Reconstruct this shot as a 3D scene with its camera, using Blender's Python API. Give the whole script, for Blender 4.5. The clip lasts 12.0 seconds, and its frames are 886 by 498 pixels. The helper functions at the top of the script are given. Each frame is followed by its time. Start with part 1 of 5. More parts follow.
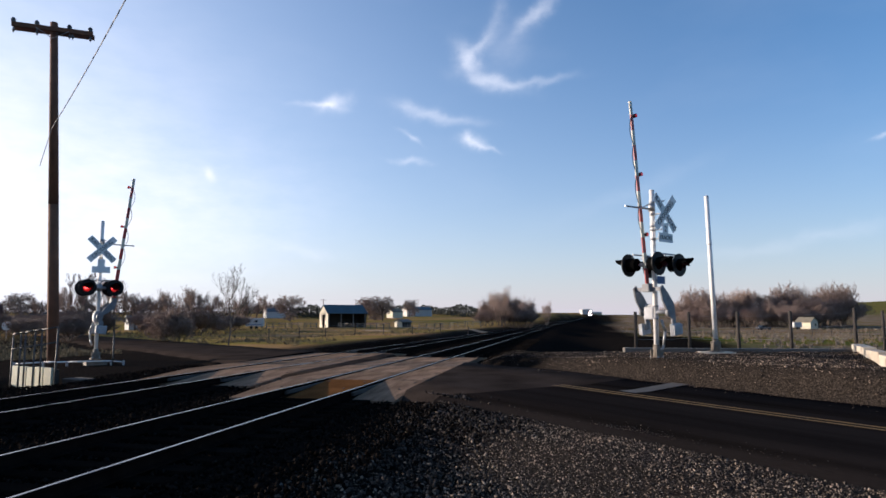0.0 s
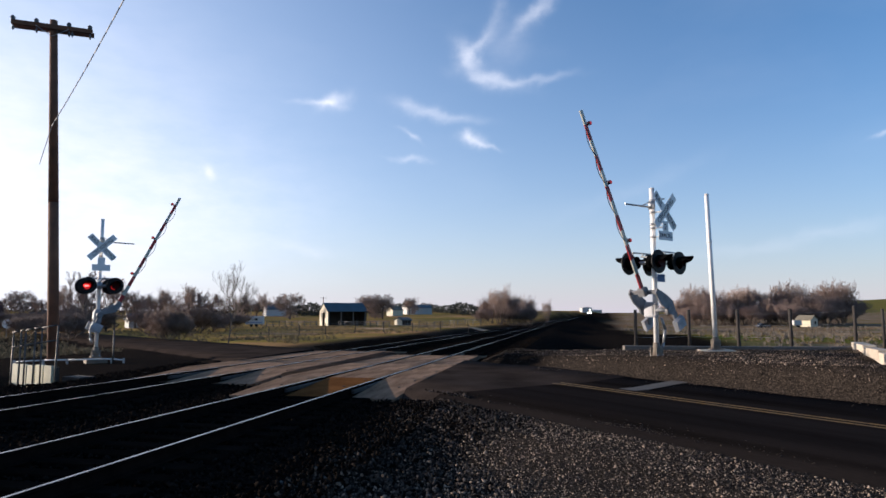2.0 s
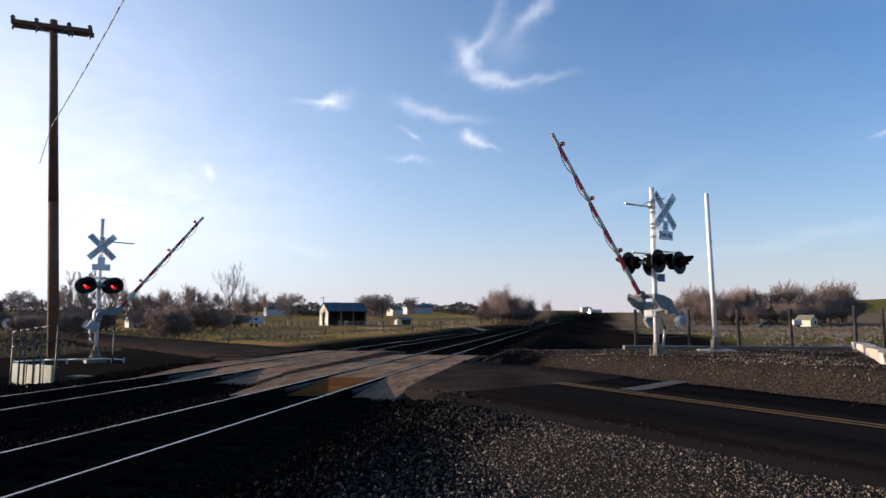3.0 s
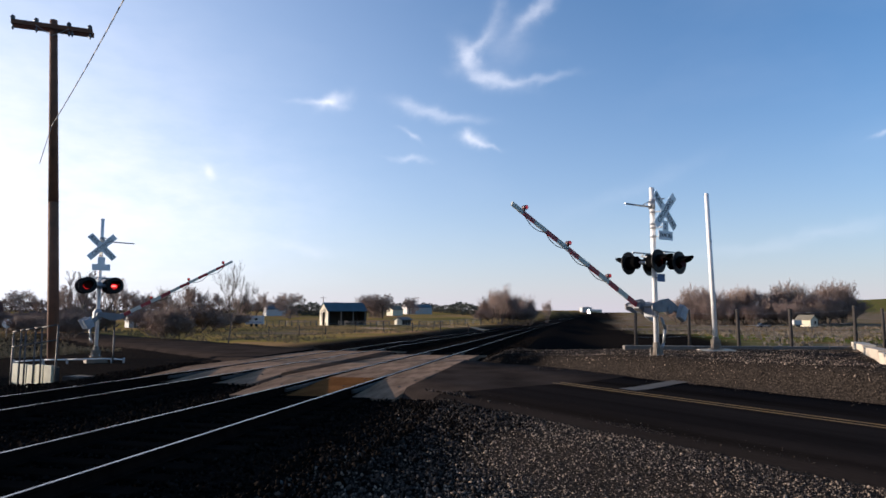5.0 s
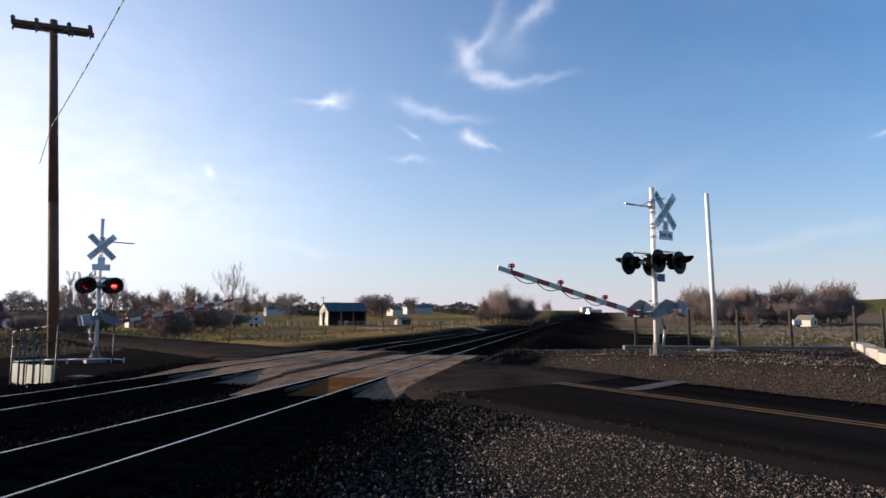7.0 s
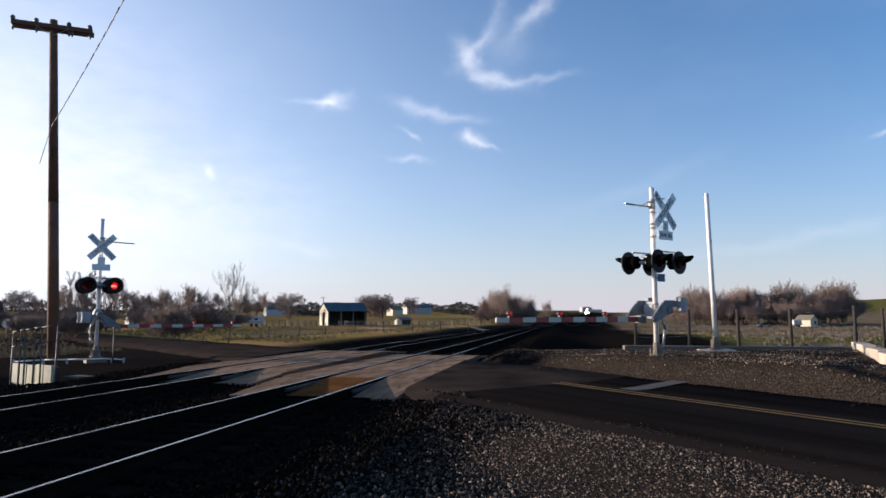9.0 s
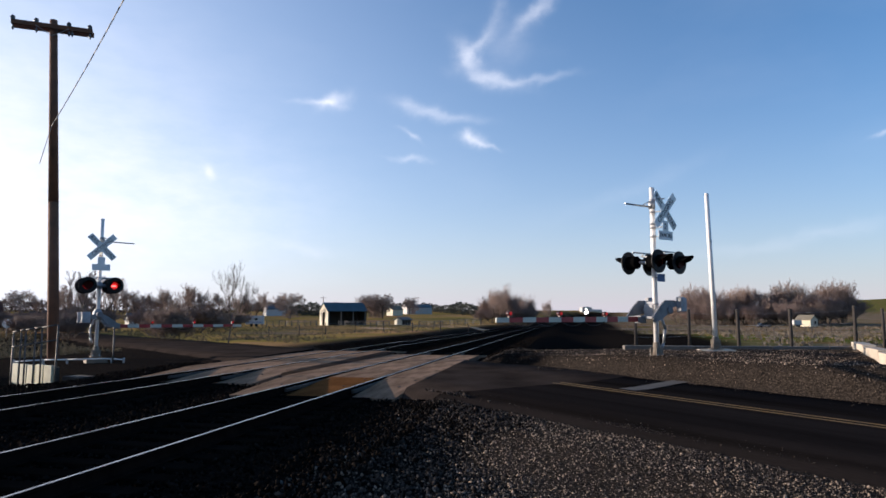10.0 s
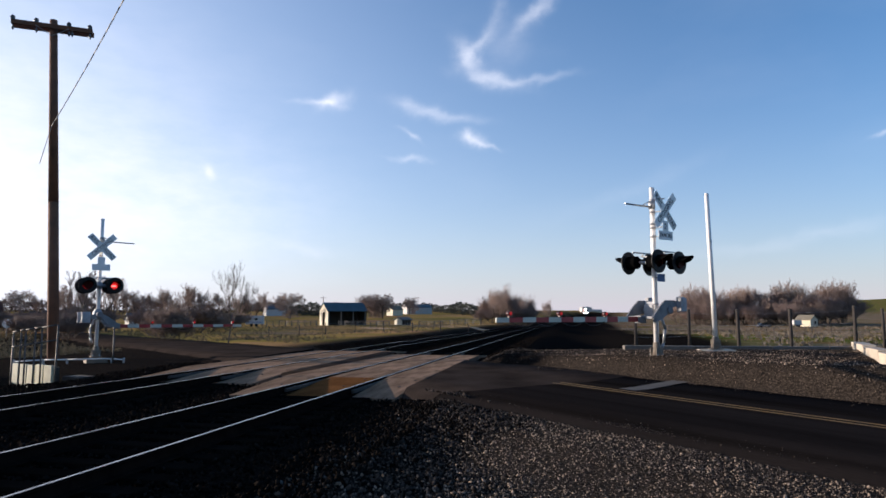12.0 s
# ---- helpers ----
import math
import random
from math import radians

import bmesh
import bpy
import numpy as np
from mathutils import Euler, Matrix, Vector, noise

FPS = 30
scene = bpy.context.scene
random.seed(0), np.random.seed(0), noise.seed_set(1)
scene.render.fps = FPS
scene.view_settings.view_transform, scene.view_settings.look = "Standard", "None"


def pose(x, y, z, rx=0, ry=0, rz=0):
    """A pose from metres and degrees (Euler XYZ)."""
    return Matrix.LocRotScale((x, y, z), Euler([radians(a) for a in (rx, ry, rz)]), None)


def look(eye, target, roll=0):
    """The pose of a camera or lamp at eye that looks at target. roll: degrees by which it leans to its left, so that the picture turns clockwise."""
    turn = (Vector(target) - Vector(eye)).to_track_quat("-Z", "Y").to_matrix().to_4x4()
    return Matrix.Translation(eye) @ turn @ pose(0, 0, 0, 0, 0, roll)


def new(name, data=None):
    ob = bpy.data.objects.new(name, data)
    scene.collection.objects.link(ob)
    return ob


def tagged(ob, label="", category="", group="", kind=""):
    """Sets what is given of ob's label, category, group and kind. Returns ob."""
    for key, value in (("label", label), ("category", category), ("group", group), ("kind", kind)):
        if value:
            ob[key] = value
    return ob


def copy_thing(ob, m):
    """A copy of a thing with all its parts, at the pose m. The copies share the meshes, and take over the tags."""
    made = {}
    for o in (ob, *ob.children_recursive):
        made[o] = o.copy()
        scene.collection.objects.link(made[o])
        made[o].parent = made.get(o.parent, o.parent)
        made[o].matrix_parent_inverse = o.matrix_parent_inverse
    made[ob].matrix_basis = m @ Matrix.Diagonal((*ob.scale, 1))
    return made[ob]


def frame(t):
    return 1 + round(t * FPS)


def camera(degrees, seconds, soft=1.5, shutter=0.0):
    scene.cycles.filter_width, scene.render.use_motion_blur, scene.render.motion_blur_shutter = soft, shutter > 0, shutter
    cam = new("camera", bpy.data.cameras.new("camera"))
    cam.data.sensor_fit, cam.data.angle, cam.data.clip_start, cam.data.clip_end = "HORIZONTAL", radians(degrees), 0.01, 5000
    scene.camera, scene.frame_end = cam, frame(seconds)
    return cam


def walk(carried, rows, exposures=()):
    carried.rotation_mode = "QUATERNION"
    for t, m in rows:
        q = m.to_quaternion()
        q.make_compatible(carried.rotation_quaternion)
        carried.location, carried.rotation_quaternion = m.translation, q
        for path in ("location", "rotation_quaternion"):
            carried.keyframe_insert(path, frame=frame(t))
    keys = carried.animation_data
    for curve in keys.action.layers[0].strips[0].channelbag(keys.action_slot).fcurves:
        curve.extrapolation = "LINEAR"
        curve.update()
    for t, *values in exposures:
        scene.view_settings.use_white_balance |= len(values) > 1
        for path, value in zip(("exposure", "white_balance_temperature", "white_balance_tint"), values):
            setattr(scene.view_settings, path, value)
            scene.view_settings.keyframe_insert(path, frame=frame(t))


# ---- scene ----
# camera on a tripod beside the road: it settles slightly in the first seconds and then stands still
cam = camera(68.57, 12.0, soft=1.6)
EYE = (0.0, 0.0, 1.44)


def aim(up):
    return pose(*EYE, 90 + up, 0, 0)


walk(cam, [(0.0, aim(5.86)), (0.5, aim(5.84)), (1.0, aim(5.785)), (1.5, aim(5.73)), (2.0, aim(5.685)), (2.5, aim(5.66)),
           (3.0, aim(5.66)), (7.5, aim(5.66)), (12.0, aim(5.66))], exposures=((0.0, 0.80, 5850, 12.5), (12.0, 0.80, 5850, 12.5)))

# ---- light: low winter sun from the left, clear sky with thin cirrus ----
SUN_AZ = radians(-77)     # from straight ahead, to the left
SUN_EL = radians(9)
sun_dir = Vector((math.sin(SUN_AZ) * math.cos(SUN_EL), math.cos(SUN_AZ) * math.cos(SUN_EL), math.sin(SUN_EL)))
sun = new("sun", bpy.data.lights.new("sun", "SUN"))
sun.data.energy, sun.data.angle, sun.data.color = 5.0, radians(0.6), (1.0, 0.80, 0.60)
sun.matrix_world = look((0, 0, 50), Vector((0, 0, 50)) - sun_dir)


def sky_world():
    w = bpy.data.worlds.new("sky")
    scene.world = w
    w.use_nodes = True
    nt = w.node_tree
    nt.nodes.clear()
    N, L = nt.nodes.new, nt.links.new
    out, bg = N("ShaderNodeOutputWorld"), N("ShaderNodeBackground")
    sky = N("ShaderNodeTexSky")
    sky.sky_type, sky.sun_disc = "NISHITA", False
    sky.sun_elevation, sky.sun_rotation = SUN_EL, SUN_AZ
    sky.altitude, sky.air_density, sky.dust_density, sky.ozone_density = 700, 1.0, 1.2, 2.5
    tc = N("ShaderNodeTexCoord")
    sep = N("ShaderNodeSeparateXYZ")
    L(tc.outputs["Generated"], sep.inputs[0])

    def mth(op, a, b=None, clamp=False):
        n = N("ShaderNodeMath")
        n.operation, n.use_clamp = op, clamp
        for i, v in enumerate((a, b)):
            if v is None:
                continue
            if isinstance(v, (int, float)):
                n.inputs[i].default_value = v
            else:
                L(v, n.inputs[i])
        return n.outputs[0]

    # plane coordinates of the cloud layer: azimuth and height over the horizon
    az = mth("ARCTAN2", sep.outputs[0], sep.outputs[1])
    el = mth("ARCSINE", sep.outputs[2])
    com = N("ShaderNodeCombineXYZ")
    L(az, com.inputs[0]); L(el, com.inputs[1])
    wob = N("ShaderNodeTexNoise")
    wob.inputs["Scale"].default_value, wob.inputs["Detail"].default_value = 26.0, 6.0
    L(com.outputs[0], wob.inputs["Vector"])
    wsep = N("ShaderNodeSeparateXYZ")
    L(wob.outputs["Color"], wsep.inputs[0])
    waz = mth("ADD", az, mth("MULTIPLY", mth("SUBTRACT", wsep.outputs[0], 0.5), 0.04))
    wel = mth("ADD", el, mth("MULTIPLY", mth("SUBTRACT", wsep.outputs[1], 0.5), 0.025))
    total = None
    # wisps: azimuth, height (degrees), half length, half width, lean, strength
    for a0, e0, sx, sy, lean, k in CLOUDS:
        c, s = math.cos(radians(lean)), math.sin(radians(lean))
        dx, dy = mth("SUBTRACT", waz, radians(a0)), mth("SUBTRACT", wel, radians(e0))
        u = mth("ADD", mth("MULTIPLY", dx, c / radians(sx)), mth("MULTIPLY", dy, s / radians(sx)))
        v = mth("ADD", mth("MULTIPLY", dx, -s / radians(sy)), mth("MULTIPLY", dy, c / radians(sy)))
        r2 = mth("ADD", mth("MULTIPLY", u, u), mth("MULTIPLY", v, v))
        g = mth("MULTIPLY", mth("EXPONENT", mth("MULTIPLY", r2, -1.0)), k)
        total = g if total is None else mth("ADD", total, g)
    fib = N("ShaderNodeTexNoise")
    fib.inputs["Scale"].default_value, fib.inputs["Detail"].default_value, fib.inputs["Roughness"].default_value = 14.0, 7.0, 0.6
    mp = N("ShaderNodeMapping")
    mp.inputs["Scale"].default_value = (1.0, 2.4, 1.0)
    L(com.outputs[0], mp.inputs["Vector"]); L(mp.outputs[0], fib.inputs["Vector"])
    veil = N("ShaderNodeTexNoise")
    veil.inputs["Scale"].default_value, veil.inputs["Detail"].default_value = 3.0, 5.0
    L(mp.outputs[0], veil.inputs["Vector"])
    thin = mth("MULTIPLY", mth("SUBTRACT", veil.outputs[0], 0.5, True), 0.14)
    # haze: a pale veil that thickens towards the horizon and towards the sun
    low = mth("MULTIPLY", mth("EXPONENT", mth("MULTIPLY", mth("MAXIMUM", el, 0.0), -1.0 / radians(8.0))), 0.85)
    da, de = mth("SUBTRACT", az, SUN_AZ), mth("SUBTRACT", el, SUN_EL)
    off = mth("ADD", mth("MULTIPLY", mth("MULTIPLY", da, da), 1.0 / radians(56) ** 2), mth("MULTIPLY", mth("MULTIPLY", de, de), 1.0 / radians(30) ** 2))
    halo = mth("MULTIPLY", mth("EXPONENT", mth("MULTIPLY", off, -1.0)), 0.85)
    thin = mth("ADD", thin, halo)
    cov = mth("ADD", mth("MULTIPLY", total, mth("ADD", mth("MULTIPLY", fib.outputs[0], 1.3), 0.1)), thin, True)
    mix = N("ShaderNodeMix")
    mix.data_type = "RGBA"
    L(cov, mix.inputs["Factor"])
    deep = N("ShaderNodeHueSaturation")
    deep.inputs["Saturation"].default_value = 1.12
    L(sky.outputs[0], deep.inputs["Color"])
    air = N("ShaderNodeMix")
    air.data_type, air.blend_type = "RGBA", "MULTIPLY"
    air.inputs["Factor"].default_value = 1.0
    L(deep.outputs[0], air.inputs["A"])
    air.inputs["B"].default_value = (0.87, 1.05, 1.10, 1)
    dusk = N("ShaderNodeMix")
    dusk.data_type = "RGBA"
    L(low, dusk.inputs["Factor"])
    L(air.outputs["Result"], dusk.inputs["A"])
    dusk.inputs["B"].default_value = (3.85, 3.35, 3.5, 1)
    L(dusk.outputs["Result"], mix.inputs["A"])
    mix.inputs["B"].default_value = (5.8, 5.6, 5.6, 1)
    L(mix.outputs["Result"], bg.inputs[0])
    bg.inputs[1].default_value = SKY
    L(bg.outputs[0], out.inputs[0])


SKY = 0.115
CLOUDS = [(-38.0, 9.0, 17.0, 12.0, 0, 0.5), (-24.0, 7.0, 12.0, 5.0, 6, 0.28), (2.2, 22.0, 1.40, 0.75, -55, 0.50), (4.3, 20.3, 2.32, 0.59, -12, 0.50), (8.2, 20.0, 2.86, 0.34, 6, 0.26), (3.4, 23.1, 1.51, 0.45, 48, 0.34), (5.1, 25.3, 1.97, 0.69, 70, 0.16), (8.3, 25.4, 2.27, 0.54, 38, 0.38), (6.0, 23.0, 2.25, 1.38, 45, 0.12), (-9.7, 18.2, 1.22, 0.53, 18, 0.62), (-11.2, 18.0, 1.72, 0.24, 0, 0.36), (-2.2, 17.8, 2.19, 0.45, -12, 0.34), (0.6, 17.1, 2.61, 0.40, -5, 0.24), (2.7, 15.1, 0.98, 0.45, -12, 0.62), (2.3, 15.6, 0.41, 0.55, 80, 0.36), (4.0, 14.7, 1.13, 0.20, -12, 0.30), (-2.9, 15.5, 0.98, 0.25, -25, 0.30), (-2.9, 13.5, 1.33, 0.25, 0, 0.34), (-20.2, 11.9, 0.68, 0.44, -50, 0.40), (34.6, 12.9, 0.63, 0.17, 10, 0.30), (31.4, 6.2, 3.30, 0.51, 10, 0.13), (25.5, 5.2, 4.90, 0.49, 6, 0.10), (-12.0, 5.6, 2.87, 0.48, -10, 0.14), (17.0, 10.7, 5.58, 0.64, 20, 0.07)]
sky_world()


# ---- materials ----
def mat(name, col, rough=0.8, metal=0.0, vary=0.25, scale=3.0, fine=40.0, bump=0.2, col2=None, rnd=0.0, dist=0.01, spec=0.5, emit=None, power=0.0, stretch=None, turn=None):
    """A surface with variation at two scales; rnd varies it from piece to piece."""
    m = bpy.data.materials.new(name)
    m.use_nodes = True
    nt = m.node_tree
    N, L = nt.nodes.new, nt.links.new
    b = nt.nodes["Principled BSDF"]
    b.inputs["Roughness"].default_value, b.inputs["Metallic"].default_value = rough, metal
    b.inputs["Specular IOR Level"].default_value = spec
    tc = N("ShaderNodeTexCoord")
    coords = tc.outputs["Object"]
    if stretch:
        mp = N("ShaderNodeMapping")
        mp.inputs["Scale"].default_value = stretch
        if turn is not None:
            mp.vector_type = "TEXTURE"
            mp.inputs["Rotation"].default_value = (0, 0, turn)
        L(coords, mp.inputs["Vector"])
        coords = mp.outputs[0]
    n1, n2 = N("ShaderNodeTexNoise"), N("ShaderNodeTexNoise")
    for n, s, d in ((n1, scale, 4), (n2, fine, 6)):
        n.inputs["Scale"].default_value, n.inputs["Detail"].default_value = s, d
        L(coords, n.inputs["Vector"])
    add = N("ShaderNodeMath"); add.operation = "ADD"
    L(n1.outputs[0], add.inputs[0])
    sc = N("ShaderNodeMath"); sc.operation = "MULTIPLY"; sc.inputs[1].default_value = 0.6
    L(n2.outputs[0], sc.inputs[0]); L(sc.outputs[0], add.inputs[1])
    ramp = N("ShaderNodeMapRange")
    ramp.inputs[1].default_value, ramp.inputs[2].default_value = 0.5, 1.1
    L(add.outputs[0], ramp.inputs[0])
    mix = N("ShaderNodeMix"); mix.data_type = "RGBA"
    c2 = col2 or tuple(min(1, c * (1 + vary)) for c in col)
    mix.inputs["A"].default_value = (*[c * (1 - vary) for c in col], 1)
    mix.inputs["B"].default_value = (*c2, 1)
    L(ramp.outputs[0], mix.inputs["Factor"])
    colour = mix.outputs["Result"]
    if rnd:
        oi = N("ShaderNodeObjectInfo") if rnd > 0 else N("ShaderNodeNewGeometry")
        hsv = N("ShaderNodeHueSaturation")
        mr = N("ShaderNodeMapRange")
        mr.inputs[3].default_value, mr.inputs[4].default_value = 1 - abs(rnd), 1 + abs(rnd)
        L(oi.outputs["Random"] if rnd > 0 else oi.outputs["Random Per Island"], mr.inputs[0])
        L(mr.outputs[0], hsv.inputs["Value"]); L(colour, hsv.inputs["Color"])
        colour = hsv.outputs[0]
    L(colour, b.inputs["Base Color"])
    rr = N("ShaderNodeMapRange")
    rr.inputs[3].default_value, rr.inputs[4].default_value = max(0.02, rough - 0.12), min(1, rough + 0.12)
    L(n2.outputs[0], rr.inputs[0]); L(rr.outputs[0], b.inputs["Roughness"])
    if bump:
        bp = N("ShaderNodeBump")
        bp.inputs["Strength"].default_value, bp.inputs["Distance"].default_value = bump, dist
        L(n2.outputs[0], bp.inputs["Height"]); L(bp.outputs[0], b.inputs["Normal"])
    if emit:
        b.inputs["Emission Color"].default_value = (*emit, 1)
        b.inputs["Emission Strength"].default_value = power
    return m


M = {}
M["stone"] = mat("stone", (0.20, 0.152, 0.112), 0.6, vary=0.35, scale=8, fine=60, bump=0.3, rnd=-0.8, spec=0.15)
# dark stone of the verge; its colour also stands for shade
M["verge"] = mat("verge_stone_with_shade", (0.032, 0.0245, 0.0195), 0.6, vary=0.4, scale=8, fine=60, bump=0.4, rnd=-0.9, spec=0.1)
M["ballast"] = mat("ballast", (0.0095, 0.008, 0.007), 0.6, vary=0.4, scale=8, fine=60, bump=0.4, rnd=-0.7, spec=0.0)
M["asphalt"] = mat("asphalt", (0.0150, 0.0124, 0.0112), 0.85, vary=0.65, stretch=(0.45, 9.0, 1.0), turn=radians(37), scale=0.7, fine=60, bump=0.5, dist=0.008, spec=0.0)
M["asphalt_old"] = mat("worn_asphalt", (0.039, 0.030, 0.0245), 0.8, vary=0.5, scale=0.9, fine=50, bump=0.4, dist=0.006, spec=0.0)
M["yellow"] = mat("road_yellow", (0.21, 0.11, 0.015), 0.8, vary=0.4, scale=3, fine=40, bump=0.2)
M["white_line"] = mat("road_white", (0.062, 0.056, 0.050), 0.8, vary=0.45, scale=3, fine=30, bump=0.2)
M["steel"] = mat("rail_steel", (0.26, 0.255, 0.26), 0.25, 1.0, vary=0.15, scale=4, fine=90, bump=0.05)
M["rust"] = mat("rusty_rail", (0.010, 0.007, 0.006), 0.85, 0.0, vary=0.4, scale=5, fine=60, bump=0.3, spec=0.0)
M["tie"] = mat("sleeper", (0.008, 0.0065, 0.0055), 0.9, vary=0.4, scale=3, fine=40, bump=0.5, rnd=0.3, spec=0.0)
M["panel"] = mat("crossing_concrete", (0.215, 0.142, 0.094), 0.75, vary=0.6, stretch=(3.0, 0.5, 1.0), scale=1.5, fine=40, bump=0.3, rnd=0.12, spec=0.0)
M["panel_rust"] = mat("rust_stained_concrete", (0.135, 0.060, 0.022), 0.8, vary=0.45, scale=1.2, fine=30, bump=0.3, spec=0.0)
M["rubber"] = mat("black_rubber", (0.02, 0.02, 0.02), 0.7, vary=0.3, scale=5, fine=50, bump=0.2)
# block concrete in two tones: sunlight and shade are put into the colour
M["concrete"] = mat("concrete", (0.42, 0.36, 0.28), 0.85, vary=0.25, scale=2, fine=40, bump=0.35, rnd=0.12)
M["concrete_shade"] = mat("shaded_concrete", (0.115, 0.10, 0.085), 0.85, vary=0.3, scale=2, fine=40, bump=0.35, rnd=0.15)
M["silver"] = mat("aluminium_paint", (0.74, 0.71, 0.68), 0.45, 0.0, vary=0.12, scale=3, fine=60, bump=0.08)
M["galv"] = mat("galvanised_steel", (0.30, 0.31, 0.32), 0.5, 0.6, vary=0.2, scale=6, fine=70, bump=0.1)
M["black"] = mat("black_paint", (0.006, 0.006, 0.0065), 0.55, vary=0.3, scale=4, fine=60, bump=0.1, spec=0.2)
M["hood"] = mat("matt_black", (0.004, 0.004, 0.004), 0.9, vary=0.2, bump=0, spec=0.0)
M["sign"] = mat("sign_white", (0.74, 0.74, 0.72), 0.5, vary=0.08, scale=4, fine=50, bump=0.05)
M["letter"] = mat("sign_black", (0.02, 0.02, 0.022), 0.6, vary=0.2, bump=0)
M["blue"] = mat("sign_blue", (0.03, 0.09, 0.22), 0.5, vary=0.15, bump=0.05)
M["armwhite"] = mat("arm_white", (0.46, 0.45, 0.38), 0.45, vary=0.1, scale=5, fine=60, bump=0.05)
M["armred"] = mat("arm_red", (0.28, 0.016, 0.018), 0.45, vary=0.2, scale=5, fine=60, bump=0.05)
M["lens_on"] = mat("red_lens", (0.25, 0.005, 0.005), 0.3, vary=0.1, bump=0, emit=(1.0, 0.02, 0.015), power=0.25)
M["lens_core"] = mat("red_lamp_core", (0.3, 0.01, 0.01), 0.3, vary=0.1, bump=0, emit=(1.0, 0.06, 0.05), power=4.5)
M["lens_small"] = mat("small_red_lens", (0.25, 0.005, 0.005), 0.3, vary=0.1, bump=0, emit=(1.0, 0.01, 0.01), power=0.16)
M["head"] = mat("headlight", (0.9, 0.9, 0.85), 0.3, vary=0.05, bump=0, emit=(1.0, 0.93, 0.8), power=30.0)
M["pole"] = mat("creosoted_wood", (0.13, 0.056, 0.028), 0.85, vary=0.4, scale=2, fine=30, bump=0.5)
M["post"] = mat("weathered_post", (0.032, 0.025, 0.02), 0.9, vary=0.4, scale=3, fine=40, bump=0.5)
M["wire"] = mat("wire", (0.24, 0.24, 0.24), 0.8, 0.0, vary=0.2, bump=0, spec=0.1)
M["ceramic"] = mat("insulator", (0.10, 0.11, 0.12), 0.3, vary=0.2, bump=0)
M["bark"] = mat("bark", (0.085, 0.065, 0.052), 0.9, vary=0.35, scale=4, fine=30, bump=0.3)
M["twig"] = mat("twig", (0.19, 0.13, 0.10), 0.9, vary=0.35, scale=2, fine=20, bump=0.0)
M["twig_mid"] = mat("winter_twig", (0.215, 0.155, 0.128), 0.9, vary=0.3, scale=2, fine=20, bump=0.0)
M["twig_pale"] = mat("pale_twig", (0.065, 0.05, 0.04), 0.9, vary=0.3, scale=2, fine=20, bump=0.0)
M["farwood"] = mat("far_bare_wood", (0.085, 0.062, 0.052), 0.9, vary=0.4, scale=0.4, fine=6, bump=0.0, rnd=-0.5, spec=0.0)
M["conifer"] = mat("conifer", (0.018, 0.022, 0.014), 0.9, vary=0.4, scale=2, fine=20, bump=0.0)
M["cream"] = mat("cream_siding", (0.50, 0.45, 0.33), 0.7, vary=0.12, scale=1.5, fine=20, bump=0.1)
M["white"] = mat("white_siding", (0.43, 0.42, 0.40), 0.7, vary=0.12, scale=1.5, fine=20, bump=0.1)
M["metalroof"] = mat("blue_grey_roof", (0.045, 0.075, 0.09), 0.55, vary=0.2, scale=0.6, fine=12, bump=0.1)
M["roof"] = mat("brown_roof", (0.16, 0.14, 0.10), 0.85, vary=0.25, scale=0.8, fine=12, bump=0.2)
M["dark"] = mat("dark_timber_and_shade", (0.03, 0.026, 0.022), 0.85, vary=0.3, scale=2, fine=20, bump=0.2)
M["grey"] = mat("grey_wood", (0.13, 0.12, 0.105), 0.9, vary=0.3, scale=2, fine=20, bump=0.2)
M["glass"] = mat("dark_glass", (0.02, 0.025, 0.03), 0.08, vary=0.2, bump=0)
M["timberlit"] = mat("planks_pale", (0.62, 0.58, 0.42), 0.8, vary=0.3, scale=1.5, fine=25, bump=0.3, rnd=0.15)
M["dry"] = mat("dry_grass", (0.16, 0.115, 0.055), 0.95, vary=0.4, scale=1.5, fine=12, bump=0.0, rnd=-0.4)
M["sage"] = mat("sage_brush", (0.15, 0.122, 0.095), 0.95, vary=0.4, scale=1.5, fine=12, bump=0.0, rnd=-0.35)


# ---- mesh helpers ----
def part(name, bm, material, parent=None, label=""):
    """Links a bmesh as one mesh object under its thing."""
    me = bpy.data.meshes.new(name)
    bm.to_mesh(me)
    bm.free()
    for mt in (material if isinstance(material, (list, tuple)) else [material]):
        me.materials.append(mt)
    ob = new(name, me)
    if parent is not None:
        ob.parent = parent
    if label:
        ob["label"] = label
    return ob


def raw(name, verts, faces, material, parent=None, smooth=False):
    me = bpy.data.meshes.new(name)
    me.from_pydata(verts, [], faces)
    me.update()
    me.materials.append(material)
    if smooth:
        me.polygons.foreach_set("use_smooth", [True] * len(me.polygons))
    ob = new(name, me)
    if parent is not None:
        ob.parent = parent
    return ob


def box(bm, cx, cy, cz, sx, sy, sz, m=None, bevel=0.0, mi=0):
    mm = (m or Matrix()) @ Matrix.Translation((cx, cy, cz)) @ Matrix.Diagonal((sx, sy, sz, 1))
    g = bmesh.ops.create_cube(bm, size=1.0, matrix=mm)
    fs = {f for v in g["verts"] for f in v.link_faces}
    for f in fs:
        f.material_index = mi
    if bevel:
        es = list({e for v in g["verts"] for e in v.link_edges})
        r = bmesh.ops.bevel(bm, geom=es, offset=bevel, segments=2, affect="EDGES", profile=0.6)
        for f in r["faces"]:
            f.material_index = mi
    return bm


